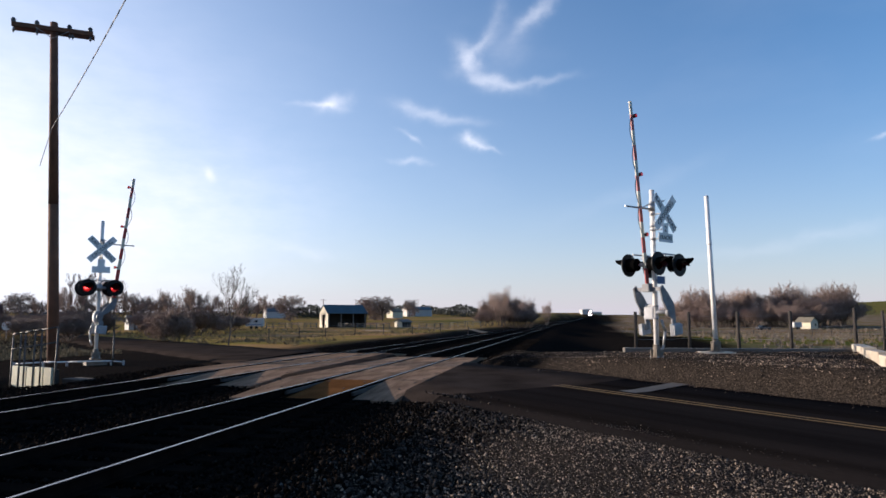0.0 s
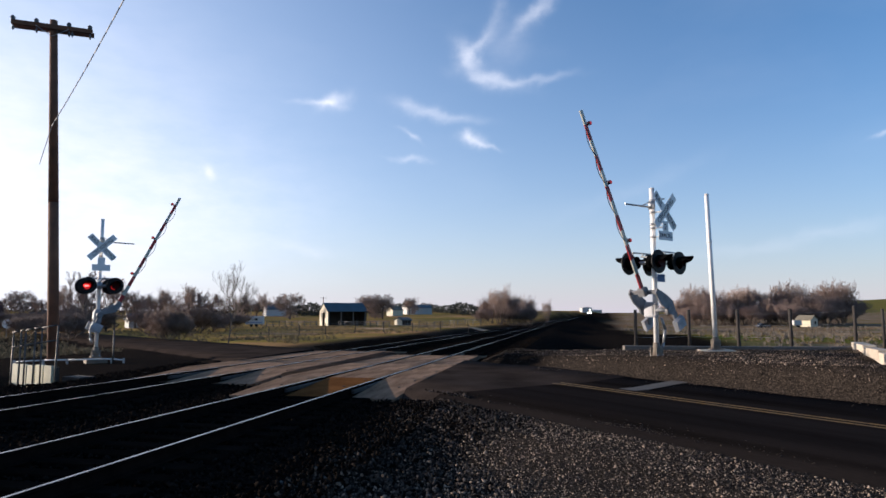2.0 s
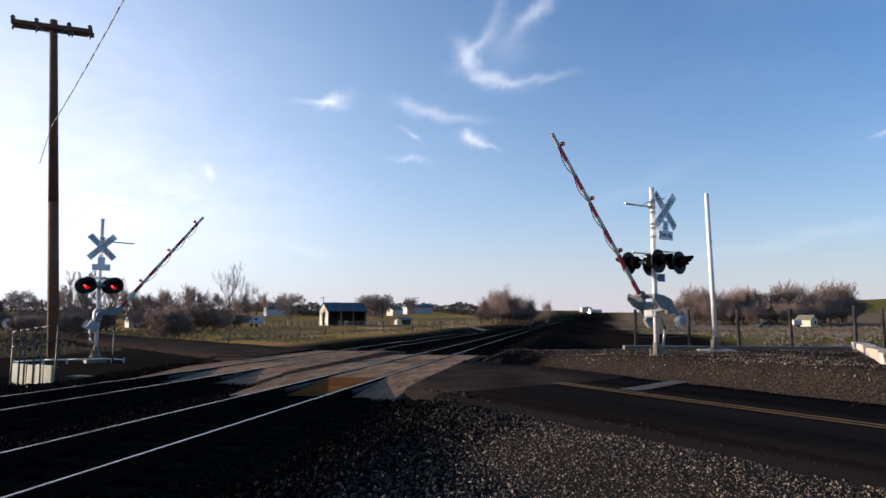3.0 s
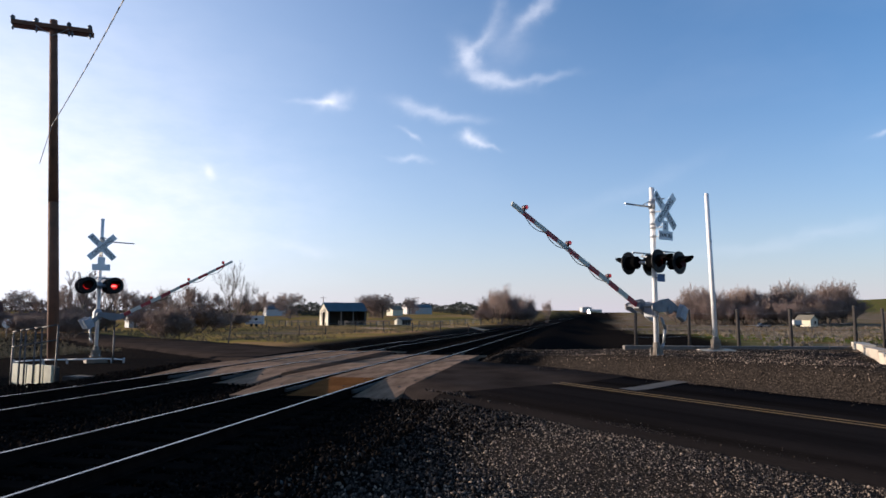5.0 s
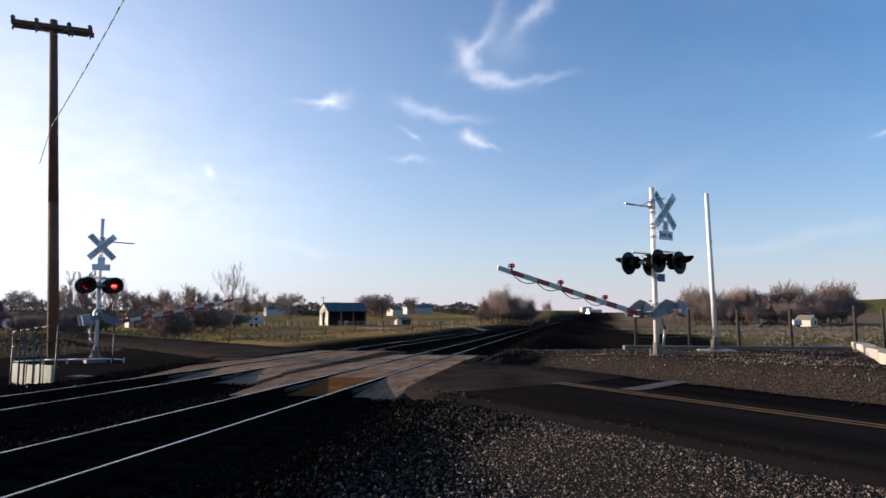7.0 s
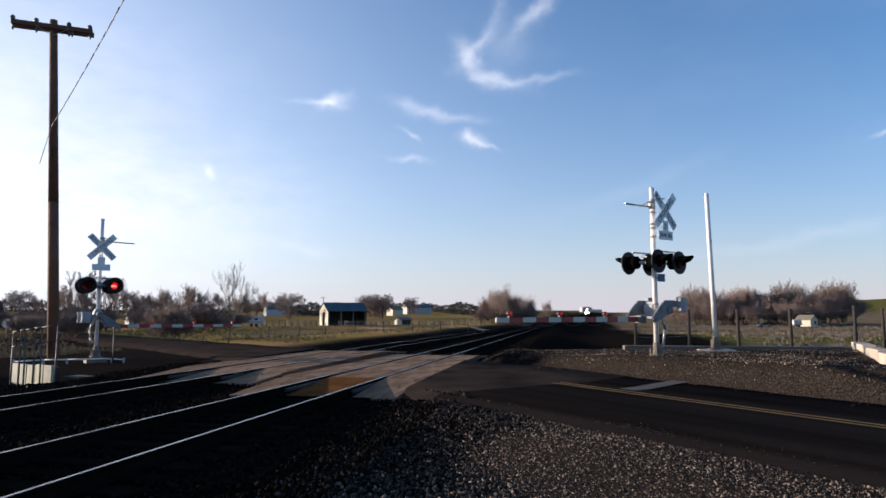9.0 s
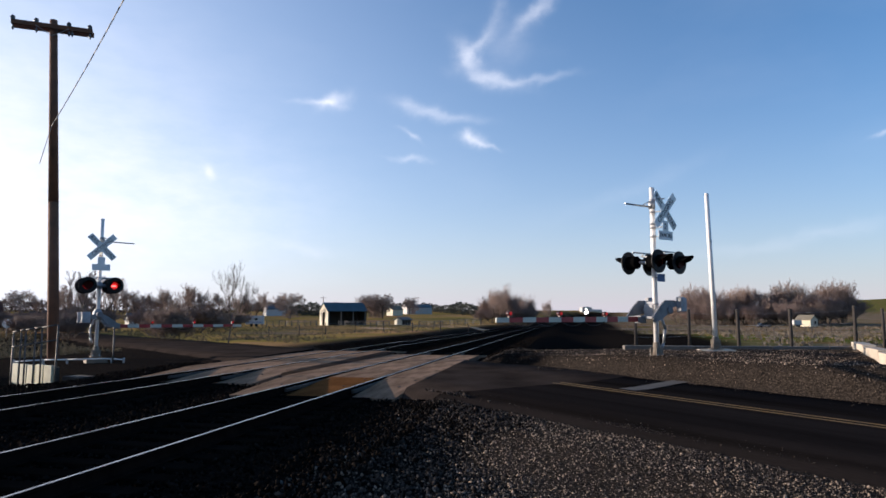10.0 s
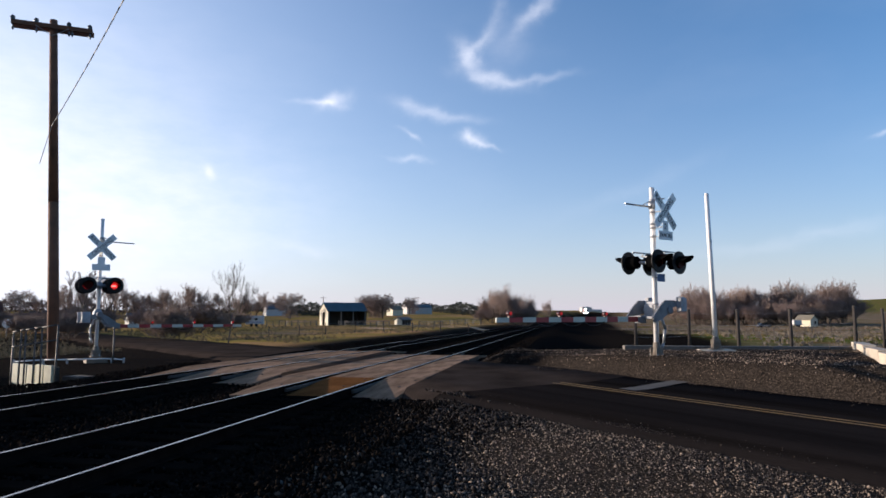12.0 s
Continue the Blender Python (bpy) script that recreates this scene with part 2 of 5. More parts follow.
def tube(bm, a, b, r1, r2=None, seg=12, caps=True, mi=0):
    a, b = Vector(a), Vector(b)
    r2 = r1 if r2 is None else r2
    q = (b - a).to_track_quat("Z", "Y").to_matrix().to_4x4()
    mm = Matrix.Translation((a + b) / 2) @ q
    g = bmesh.ops.create_cone(bm, cap_ends=caps, segments=seg, radius1=r1, radius2=r2, depth=(b - a).length, matrix=mm)
    for f in {f for v in g["verts"] for f in v.link_faces}:
        f.material_index = mi
        f.smooth = len(f.verts) == 4
    return bm


def pipe(bm, pts, r, seg=8):
    for a, b in zip(pts, pts[1:]):
        tube(bm, a, b, r, r, seg)
    return bm


def prism(bm, outline, y0, y1, mi=0, m=None):
    """A plate with an outline in x, z, from y0 to y1."""
    m = m or Matrix()
    lo = [bm.verts.new(m @ Vector((x, y0, z))) for x, z in outline]
    hi = [bm.verts.new(m @ Vector((x, y1, z))) for x, z in outline]
    n = len(outline)
    fs = [bm.faces.new(lo), bm.faces.new(hi[::-1])]
    for i in range(n):
        fs.append(bm.faces.new((lo[i], hi[i], hi[(i + 1) % n], lo[(i + 1) % n])))
    for f in fs:
        f.material_index = mi
    bmesh.ops.recalc_face_normals(bm, faces=fs)
    return bm


def thing(name, m, label, category, group="", kind=""):
    e = new(name)
    e.empty_display_size = 0.2
    e.matrix_basis = m
    return tagged(e, label, category, group, kind)


def words(text, size, m, material, parent, thick=0.004):
    cu = bpy.data.curves.new("lettering", "FONT")
    cu.body, cu.size, cu.align_x, cu.align_y, cu.extrude = text, size, "CENTER", "CENTER", thick
    ob = bpy.data.objects.new("tmp", cu)
    me = bpy.data.meshes.new_from_object(ob)
    bpy.data.objects.remove(ob)
    me.materials.clear()
    me.materials.append(material)
    o = new("lettering", me)
    o.parent = parent
    o.matrix_basis = m
    return o


# ---- plan: the line of the two tracks and of the road ----
HEAD0, HEAD1, BEND0, BEND1 = radians(10.6), radians(14.1), 110.0, 240.0
_s = np.arange(-60.0, 1400.0, 1.0)
_k = np.clip((_s - BEND0) / (BEND1 - BEND0), 0, 1)
_h = HEAD0 + (HEAD1 - HEAD0) * (3 * _k ** 2 - 2 * _k ** 3)
_g = -0.0087 + (0.0043 + 0.0087) * (3 * _k ** 2 - 2 * _k ** 3)
_i0 = int(np.argmin(abs(_s)))
_cx = np.cumsum(np.sin(_h)); _cx -= _cx[_i0]
_cy = np.cumsum(np.cos(_h)); _cy -= _cy[_i0]
_cz = np.cumsum(_g); _cz -= _cz[_i0]
_off = -(_cx * -math.cos(HEAD0) + _cy * math.sin(HEAD0))       # how far the line has bent to the right
NEAR, FAR, GAUGE = 5.25, 9.54, 1.505


def rail_z(s):
    return np.interp(s, _s, _cz)


def on_track(s, l, z=0.0):
    """The place l metres to the left of the base line, s metres along it, z over the rail tops."""
    h = np.interp(s, _s, _h)
    return (float(np.interp(s, _s, _cx) - l * math.cos(h)), float(np.interp(s, _s, _cy) + l * math.sin(h)), float(rail_z(s) + z))


def to_track(x, y):
    s = x * math.sin(HEAD0) + y * math.cos(HEAD0)
    l = -x * math.cos(HEAD0) + y * math.sin(HEAD0)
    return s, l + np.interp(s, _s, _off)


RA = radians(37)          # the road leads this far to the left of straight ahead
ROAD_Q0, ROAD_Q1, ROAD_MID = 8.0, 13.95, 11.6


def on_road(r, q):
    return (-r * math.sin(RA) + q * math.cos(RA), r * math.cos(RA) + q * math.sin(RA))


def to_road(x, y):
    return -x * math.sin(RA) + y * math.cos(RA), x * math.cos(RA) + y * math.sin(RA)


def step(a, b, v):
    k = np.clip((v - a) / (b - a), 0, 1)
    return k * k * (3 - 2 * k)


def road_z(x, y):
    s, l = to_track(x, y)
    r, q = to_road(x, y)
    # the far lane banks up towards the gravel pad
    near = -0.16 - 0.02 * np.clip(3 - l, 0, 30) + 0.055 * np.clip(q - 12.47, 0, 1.8) * step(3.0, 0.0, l)
    far = -0.19 - 0.016 * np.clip(l - 11.5, 0, 60)
    return np.where(l < 7, near, far)


def lumps(x, y, k):
    return (np.sin(x * k + 1.3 * np.sin(y * k * 0.7)) + np.sin(y * k * 1.3 + 2.1 + np.sin(x * k * 0.6))) * 0.5


def ground_z(x, y):
    x, y = np.asarray(x, float), np.asarray(y, float)
    s, l = to_track(x, y)
    r, q = to_road(x, y)
    bed = rail_z(s) - 0.24
    dist = np.hypot(x, y)
    # fields on the far side of the tracks
    left = -0.32 - 0.58 * step(19, 32, l) - 0.65 * step(40, 150, y) + 4.2 * step(210, 430, dist) + 5 * step(450, 1500, dist)
    left = left + 0.10 * lumps(x, y, 0.11)
    left = left - 0.60 * np.exp(-((x + 11.7) ** 2 + (y - 18.0) ** 2) / 1.3 ** 2)
    zl = bed + (left - bed) * step(12.0, 14.5, l)
    # low land on the near side, rising to a hill
    low = -2.7 + 0.5 * lumps(x, y, 0.06) * step(30, 60, dist) + 1.3 * step(45, 60, y) * step(8, 22, x) * (1 - step(80, 130, y)) \
        + 4.5 * step(350, 520, dist) + 19 * step(500, 1000, dist) * step(0.25, 0.62, x / (dist + 1))
    rise = 1 - 0.62 * step(9.0, 11.5, x) * (1 - step(14.5, 20, y))
    pad = -0.46 + 0.24 * step(5.0, 7.5, q) + (0.58 * step(13.8, 14.6, q) - 0.05 * step(15.2, 18.5, q)) * step(7, 13, y) * rise + 0.02 * lumps(x, y, 1.7) + 0.022 * lumps(x + 0.5 * y, y, 4.3) * step(14.2, 15.2, q) - 0.20 * step(6.6, 3.6, x) * step(16, 21, y)
    pad = np.where(q < 13.9, np.minimum(pad, road_z(x, y) - 0.07), pad)
    edge = 21.6 + np.clip(5.6 - x, 0, 8) * 1.1
    side = 40.0
    keep = (1 - step(0.0, 6.0, y - edge)) * (1 - step(side, side + 15, x))
    zr = low + (pad - low) * keep
    slope = step(2.8, -5.0, l)
    zn = bed + (zr - bed) * np.where(keep > 0.6, step(3.7, 1.7, l), slope)
    z = np.where(l > 7, zl, zn)
    # the bed of the road
    on = (1 - step(0.0, 0.35, np.abs(q - 10.95) - 3.0)) * (1 - step(80, 110, r))
    z = z + (np.minimum(road_z(x, y) - 0.08, np.where((l > 2.5) & (l < 12.5), bed, 99)) - z) * on
    return z


def gz(x, y):
    return float(ground_z(x, y))


def ground_material():
    m = bpy.data.materials.new("ground")
    m.use_nodes = True
    nt = m.node_tree
    N, L = nt.nodes.new, nt.links.new
    b = nt.nodes["Principled BSDF"]
    b.inputs["Roughness"].default_value = 0.95
    b.inputs["Specular IOR Level"].default_value = 0.0
    tc = N("ShaderNodeTexCoord")

    def nz(scale, detail=5, stretch=None):
        n = N("ShaderNodeTexNoise")
        n.inputs["Scale"].default_value, n.inputs["Detail"].default_value = scale, detail
        if stretch:
            mp = N("ShaderNodeMapping"); mp.inputs["Scale"].default_value = stretch
            L(tc.outputs["Object"], mp.inputs[0]); L(mp.outputs[0], n.inputs["Vector"])
        else:
            L(tc.outputs["Object"], n.inputs["Vector"])
        return n.outputs[0]

    def ramp(src, *stops):
        c = N("ShaderNodeValToRGB")
        c.color_ramp.elements.remove(c.color_ramp.elements[0])
        c.color_ramp.elements[0].position, c.color_ramp.elements[0].color = stops[0][0], (*stops[0][1], 1)
        for p, col in stops[1:]:
            c.color_ramp.elements.new(p).color = (*col, 1)
        L(src, c.inputs[0])
        return c.outputs[0]

    def mix(f, a, b_):
        n = N("ShaderNodeMix"); n.data_type = "RGBA"
        L(f, n.inputs["Factor"]); L(a, n.inputs["A"]); L(b_, n.inputs["B"])
        return n.outputs["Result"]

    at = N("ShaderNodeAttribute"); at.attribute_name = "cover"
    sep = N("ShaderNodeSeparateColor"); L(at.outputs["Color"], sep.inputs[0])
    stones = ramp(nz(30, 6), (0.3, (0.009, 0.0075, 0.006)), (0.5, (0.028, 0.0225, 0.018)), (0.7, (0.078, 0.061, 0.048)))
    # near-black cinders of the track bed, also used as painted embankment shade
    cinder_shade = ramp(nz(30, 6), (0.3, (0.004, 0.0036, 0.0034)), (0.55, (0.010, 0.0085, 0.0075)), (0.75, (0.026, 0.022, 0.019)))
    field = ramp(nz(0.05, 6, (0.5, 1.6, 1)), (0.35, (0.36, 0.20, 0.11)), (0.45, (0.30, 0.195, 0.065)), (0.55, (0.225, 0.175, 0.045)), (0.66, (0.38, 0.225, 0.13)))
    scrub = ramp(nz(0.10, 8, (0.45, 1.8, 1)), (0.34, (0.105, 0.11, 0.022)), (0.43, (0.19, 0.105, 0.055)), (0.52, (0.24, 0.19, 0.14)), (0.60, (0.16, 0.12, 0.07)), (0.68, (0.085, 0.10, 0.018)))
    damp = ramp(nz(0.25, 6, (0.5, 1.5, 1)), (0.36, (0.20, 0.11, 0.05)), (0.46, (0.13, 0.125, 0.025)), (0.62, (0.095, 0.125, 0.018)))
    veg = mix(sep.outputs[1], field, mix(at.outputs["Alpha"], scrub, damp))
    patch = N("ShaderNodeMapRange"); patch.inputs[3].default_value, patch.inputs[4].default_value = 0.6, 1.25
    L(nz(3, 6), patch.inputs[0])
    hsv = N("ShaderNodeHueSaturation"); L(patch.outputs[0], hsv.inputs["Value"]); L(veg, hsv.inputs["Color"])
    col = mix(sep.outputs[0], hsv.outputs[0], stones)
    col = mix(sep.outputs[2], col, cinder_shade)
    L(col, b.inputs["Base Color"])
    bp = N("ShaderNodeBump"); bp.inputs["Strength"].default_value, bp.inputs["Distance"].default_value = 0.8, 0.03
    L(nz(22, 5), bp.inputs["Height"]); L(bp.outputs[0], b.inputs["Normal"])
    return m


def build_ground():
    """One sheet from under the camera to the horizon, finer near the crossing; what covers it is a colour attribute:
    stones, scrub, cinders that also paint the bank's shade.
    """
    def axis(lo, hi, fine, far):
        a = list(np.arange(lo, hi + 1e-6, fine))
        st, v = fine, hi
        while v < far:
            st = min(st * 1.12, 120); v += st; a.append(v)
        st, v = fine, lo
        b = []
        while v > -far:
            st = min(st * 1.12, 120); v -= st; b.append(v)
        return np.array(b[::-1] + a)
    xs, ys = axis(-20, 20, 0.25, 3200), axis(-4, 34, 0.25, 3200)
    X, Y = np.meshgrid(xs, ys)
    Z = ground_z(X, Y)
    nx, ny = len(xs), len(ys)
    V = np.stack([X, Y, Z], -1).reshape(-1, 3)
    i = np.arange(ny - 1)[:, None] * nx + np.arange(nx - 1)[None, :]
    F = np.stack([i, i + 1, i + nx + 1, i + nx], -1).reshape(-1, 4)
    ob = raw("ground", V.tolist(), F.tolist(), ground_material(), smooth=True)
    s, l = to_track(X, Y)
    edge = 22.2 + np.clip(5.6 - X, 0, 8) * 1.1
    stone = (1 - step(0, 0.8, Y - edge)) * (l < 7) * (1 - step(38, 44, X))
    stone = np.maximum(stone, (1 - step(13.5, 16.5, l)) * (l >= 7) * 1.0)
    r, q = to_road(X, Y)
    # on the near side the dark edge paints shade at the bank's foot
    cinder_shade = np.where(l > 7, 1 - step(12.2, 14.0, l), step(0.6, 1.9, l + 0.12 * np.clip(s - 8.5, 0, 5)))
    cinder_shade = np.maximum(cinder_shade, np.where((l > 7) & (q < 9), 0.7 * (1 - step(45, 90, l)), 0))
    # the embankment's cast shadow over the low land, painted near-black
    cinder_shade = np.maximum(cinder_shade, np.where((l <= 7) & (Y > edge), step(-16.0, -12.0, l + 0.8 * lumps(X, Y, 0.5)), 0))
    stone = np.maximum(stone, (l > 7) * (q < 9) * (1 - step(45, 80, l)))
    scrub = (l < 7) * 1.0
    hollow = step(52, 64, Y + 4 * lumps(X, Y, 0.15)) * (1 - step(112, 150, Y + 12 * lumps(X, Y, 0.07))) * step(6, 14, X)
    green = np.maximum(hollow, step(480, 620, np.hypot(X, Y)) * (X > 0) * 0.8)
    col = np.stack([stone, scrub, cinder_shade, green], -1).reshape(-1).astype(np.float32)
    at = ob.data.color_attributes.new("cover", "FLOAT_COLOR", "POINT")
    at.data.foreach_set("color", col)
    tagged(ob, "stony verge and dry winter fields rising to far hills", "ground", kind="structure")


build_ground()


def build_road():
    """Worn dark asphalt, a lighter stretch beside the rails, double yellow lines and a pale stop bar."""
    def strip(name, r0, r1, q0, q1, lift, m, n=60, wave=0.0, label="", parent=None):
        skirt = 1.0 if label else 0.0
        vs, fs = [], []
        cols = 7
        for i in range(n + 1):
            for j in range(cols):
                k = (0, 0, 0.25, 0.5, 0.75, 1, 1)[j]
                q = q0 + (q1 - q0) * k + (-0.6 if j == 0 else 0.6 if j == 6 else 0) * skirt
                ra, rb = (v(q) if callable(v) else v for v in (r0, r1))
                r = ra + (rb - ra) * i / n
                if j in (0, 1, 5, 6):
                    q += wave * (noise.noise((r * 0.7, k * 4, 3.1)) + 0.5 * noise.noise((r * 2.3, k * 4, 9.1)))
                x, y = on_road(r, q)
                z = float(road_z(x, y)) + lift - (0.32 if j in (0, 6) else 0) * skirt + 0.02 * (1 - abs(2 * k - 1)) * (1 if wave else 0)
                vs.append((x, y, z))
        for i in range(n):
            for j in range(cols - 1):
                a = i * cols + j
                fs.append((a, a + 1, a + cols + 1, a + cols))
        ob = raw(name, vs, fs, m, parent, True)
        ob.data.flip_normals() if ob.data.polygons[0].normal.z < 0 else None
        if label:
            tagged(ob, label, "road", kind="structure")
        return ob
    def meet(l):
        return lambda q: (l + 0.675 * q) / 0.739
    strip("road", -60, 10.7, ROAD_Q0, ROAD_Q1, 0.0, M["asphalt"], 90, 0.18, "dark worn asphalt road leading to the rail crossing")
    strip("road", 10.7, meet(3.42), ROAD_Q0, ROAD_Q1 + 0.3, 0.002, M["asphalt_old"], 16, 0.0, "pale worn asphalt apron against the crossing panels")
    strip("road", meet(7.02), meet(7.72), ROAD_Q0 - 0.6, ROAD_Q1 + 1.0, 0.0, M["asphalt_old"], 4, 0.0, "pale worn asphalt between the two tracks")
    strip("road", meet(11.4), 95, ROAD_Q0 + 0.2, ROAD_Q1 - 0.5, 0.0, M["asphalt_old"], 60, 0.2, "grey asphalt road leaving the rail crossing through fields")
    for q in (ROAD_MID - 0.13, ROAD_MID + 0.13):
        tagged(strip("road_line", -60, 10.9, q - 0.045, q + 0.045, 0.021, M["yellow"], 90), "faded double yellow centre line on the asphalt", "road marking", kind="structure")
    tagged(strip("stop_line", 8.95, 9.38, 11.95, 14.0, 0.024, M["white_line"], 6), "worn pale stop bar on the asphalt", "road marking", kind="structure")


build_road()


# ---- the two tracks ----
RAIL = [(-0.019, 0.0), (-0.0375, -0.003), (-0.0375, -0.028), (-0.012, -0.042), (-0.010, -0.13), (-0.07, -0.148), (-0.07, -0.16), (0.07, -0.16), (0.07, -0.148),
        (0.010, -0.13), (0.012, -0.042), (0.0375, -0.028), (0.0375, -0.003), (0.019, 0.0)]


def sweep(name, profile, l, stations, materials, parent, pick, lift=0.0):
    vs, fs, mi = [], [], []
    n = len(profile)
    for s in stations:
        for a, b in profile:
            vs.append(on_track(s, l - a, b + lift))
    for i in range(len(stations) - 1):
        for j in range(n):
            k = (j + 1) % n
            fs.append((i * n + j, i * n + k, (i + 1) * n + k, (i + 1) * n + j))
            mi.append(pick(j))
    me = bpy.data.meshes.new(name)
    me.from_pydata(vs, [], fs)
    for m in materials:
        me.materials.append(m)
    me.polygons.foreach_set("material_index", mi)
    me.update()
    bm = bmesh.new(); bm.from_mesh(me)
    bmesh.ops.recalc_face_normals(bm, faces=bm.faces)
    bm.to_mesh(me); bm.free()
    ob = new(name, me)
    ob.parent = parent
    return ob


STATIONS = list(np.arange(-40, 110, 10.0)) + list(np.arange(110, 260, 8.0)) + list(np.arange(260, 1300, 60.0))


def build_track(l0, label, first, last):
    t = thing("railway_track", Matrix(), label, "railway track", "railway tracks", "structure")
    for side in (-1, 1):
        sweep("rail", RAIL, l0 + side * GAUGE / 2, STATIONS, [M["rust"], M["steel"]], t, lambda j: 1 if j == 13 else 0)
    bm = bmesh.new()
    box(bm, 0, 0, 0, 2.6, 0.23, 0.18, bevel=0.012)
    tie = part("sleeper", bm, M["tie"], t)
    n = 0
    for s in np.arange(-24, 120, 0.52):
        if first - 0.3 < s < last + 0.3:
            continue
        o = tie if n == 0 else new("sleeper", tie.data)
        o.parent = t
        o.matrix_basis = Matrix.Translation(on_track(s, l0, -0.25)) @ pose(0, 0, 0, 0, 0, -math.degrees(float(np.interp(s, _s, _h))) + random.uniform(-0.6, 0.6))
        n += 1
    return t


def build_panels(l0, first, last, name):
    """Precast concrete crossing panels: one row between the rails and one outside each rail, with rubber flangeways."""
    t = thing("crossing_surface", Matrix(), name, "crossing panel", "crossing surfaces", "structure")
    count = 6
    step_ = (last - first) / count
    h = -math.degrees(HEAD0)
    rows = [(l0 - 1.35, 0.98, -0.004), (l0, 1.27, -0.012), (l0 + 1.35, 0.98, -0.004)]
    for ri, (l, w, top) in enumerate(rows):
        for i in range(count):
            a = first + i * step_
            bm = bmesh.new()
            box(bm, 0, 0, 0, w, step_ - 0.04, 0.22, bevel=0.012)
            if i == 0 or i == count - 1:
                e = -1 if i == 0 else 1
                for v in bm.verts:
                    if v.co.y * e > step_ / 2 - 0.05:
                        v.co.z -= 0.16 if v.co.z > 0 else 0.0
                        v.co.y += e * 0.32
                        v.co.x *= 0.95
            for bx in (-w * 0.36, w * 0.36):
                for by in (-step_ * 0.3, step_ * 0.3):
                    tube(bm, (bx, by, 0.10), (bx, by, 0.1135), 0.035, 0.035, 8, mi=1)
            rusty = ri == 1 and i in (0, 5) and l0 < 7
            o = part("panel", bm, [M["panel_rust"] if rusty else M["panel"], M["black"]], t, "rust-stained concrete panel" if rusty else "")
            o.matrix_basis = Matrix.Translation(on_track(a + step_ / 2, l, top - 0.11 + random.uniform(-0.006, 0.004))) @ pose(0, 0, 0, -0.5, random.uniform(-.25, .25), h)
    for l in (l0 - GAUGE / 2 + 0.085, l0 + GAUGE / 2 - 0.085, l0 - GAUGE / 2 - 0.075, l0 + GAUGE / 2 + 0.075):
        sweep("flangeway", [(-0.03, -0.05), (-0.03, -0.12), (0.03, -0.12), (0.03, -0.05)], l, list(np.linspace(first, last, 5)), [M["rubber"]], t, lambda j: 0)


build_track(NEAR, "main railway track with polished rails on dark ballast", 13.3, 28.6)
build_track(FAR, "second railway track with polished rails on dark ballast", 15.6, 31.2)
build_panels(NEAR, 13.3, 28.6, "weathered concrete crossing panels set round the rails")
build_panels(FAR, 15.6, 31.2, "weathered concrete crossing panels set round the second pair of rails")


# ---- crossing signals with gates ----
def lamp(parent, x, y, z, face, lit):
    """A flashing lamp: round black backboard, hood, housing and red lens; face is +1 or -1 along y."""
    def ring_tube(bm, rows):
        """An open ring swept through radius and depth pairs, closed on itself."""
        loops = []
        for rr, dd in rows:
            loops.append([bm.verts.new((x + rr * math.cos(2 * math.pi * i / 36), y + face * dd, z + rr * math.sin(2 * math.pi * i / 36))) for i in range(36)])
        for la, lb in zip(loops, loops[1:] + loops[:1]):
            for i in range(36):
                bm.faces.new((la[i], la[(i + 1) % 36], lb[(i + 1) % 36], lb[i]))
        bmesh.ops.recalc_face_normals(bm, faces=bm.faces)
    b = bmesh.new()
    ring_tube(b, [(0.305, 0.0), (0.305, 0.022), (0.158, 0.022), (0.158, 0.0)])
    o = part("backboard", b, M["black"], parent)
    # the housing is a deep cup with the lens at its bottom
    b = bmesh.new()
    ring_tube(b, [(0.175, 0.0), (0.168, -0.26), (0.09, -0.31), (0.02, -0.31), (0.02, -0.28), (0.150, -0.25), (0.157, 0.0)])
    part("lamp_housing", b, M["hood"], o)
    # hood: an open tube that reaches further at the top
    b = bmesh.new()
    ring = []
    for i in range(25):
        a = radians(-28 + 236 * i / 24)
        reach = 0.06 + 0.32 * max(0.0, math.sin(a)) ** 0.5
        for rr, dd in ((0.168, 0), (0.168, reach), (0.160, reach), (0.160, 0)):
            ring.append(b.verts.new((x + rr * math.cos(a), y + face * (0.025 + dd), z + rr * math.sin(a))))
    for i in range(24):
        for j in range(4):
            f = b.faces.new((ring[i * 4 + j], ring[i * 4 + (j + 1) % 4], ring[i * 4 + 4 + (j + 1) % 4], ring[i * 4 + 4 + j]))
            f.smooth = False
    bmesh.ops.recalc_face_normals(b, faces=b.faces)
    part("hood", b, M["hood"], o)
    b = bmesh.new()
    tube(b, (x, y - face * 0.245, z), (x, y - face * 0.235, z), 0.145, 0.140, 32)
    lens = part("lens", b, M["lens_on"], o, "red lens that glows when lit")
    b = bmesh.new()
    bmesh.ops.create_uvsphere(b, u_segments=20, v_segments=10, radius=1.0, matrix=Matrix.Translation((x, y - face * 0.235, z - 0.01)) @ Matrix.Diagonal((0.085, 0.012, 0.034, 1)))
    part("filament", b, M["lens_core"], o, "bright red core of the lamp")
    # added cover, no real lamp part: hides the steady glow, coloured like an unlit lens
    if lit:
        b = bmesh.new()
        tube(b, (0, -0.002, -0.148), (0, 0.002, -0.148), 0.148, 0.148, 32)
        bmesh.ops.create_uvsphere(b, u_segments=12, v_segments=6, radius=1.0, matrix=Matrix.Translation((0, face * 0.002, -0.158)) @ Matrix.Diagonal((0.07, 0.004, 0.025, 1)))
        sh = part("shutter", b, M["lens_dim"], o, "dark red disc added to cover the lens while unlit")
        sh.location = (x, y + face * 0.055, z + 0.148)
        return sh
    return None


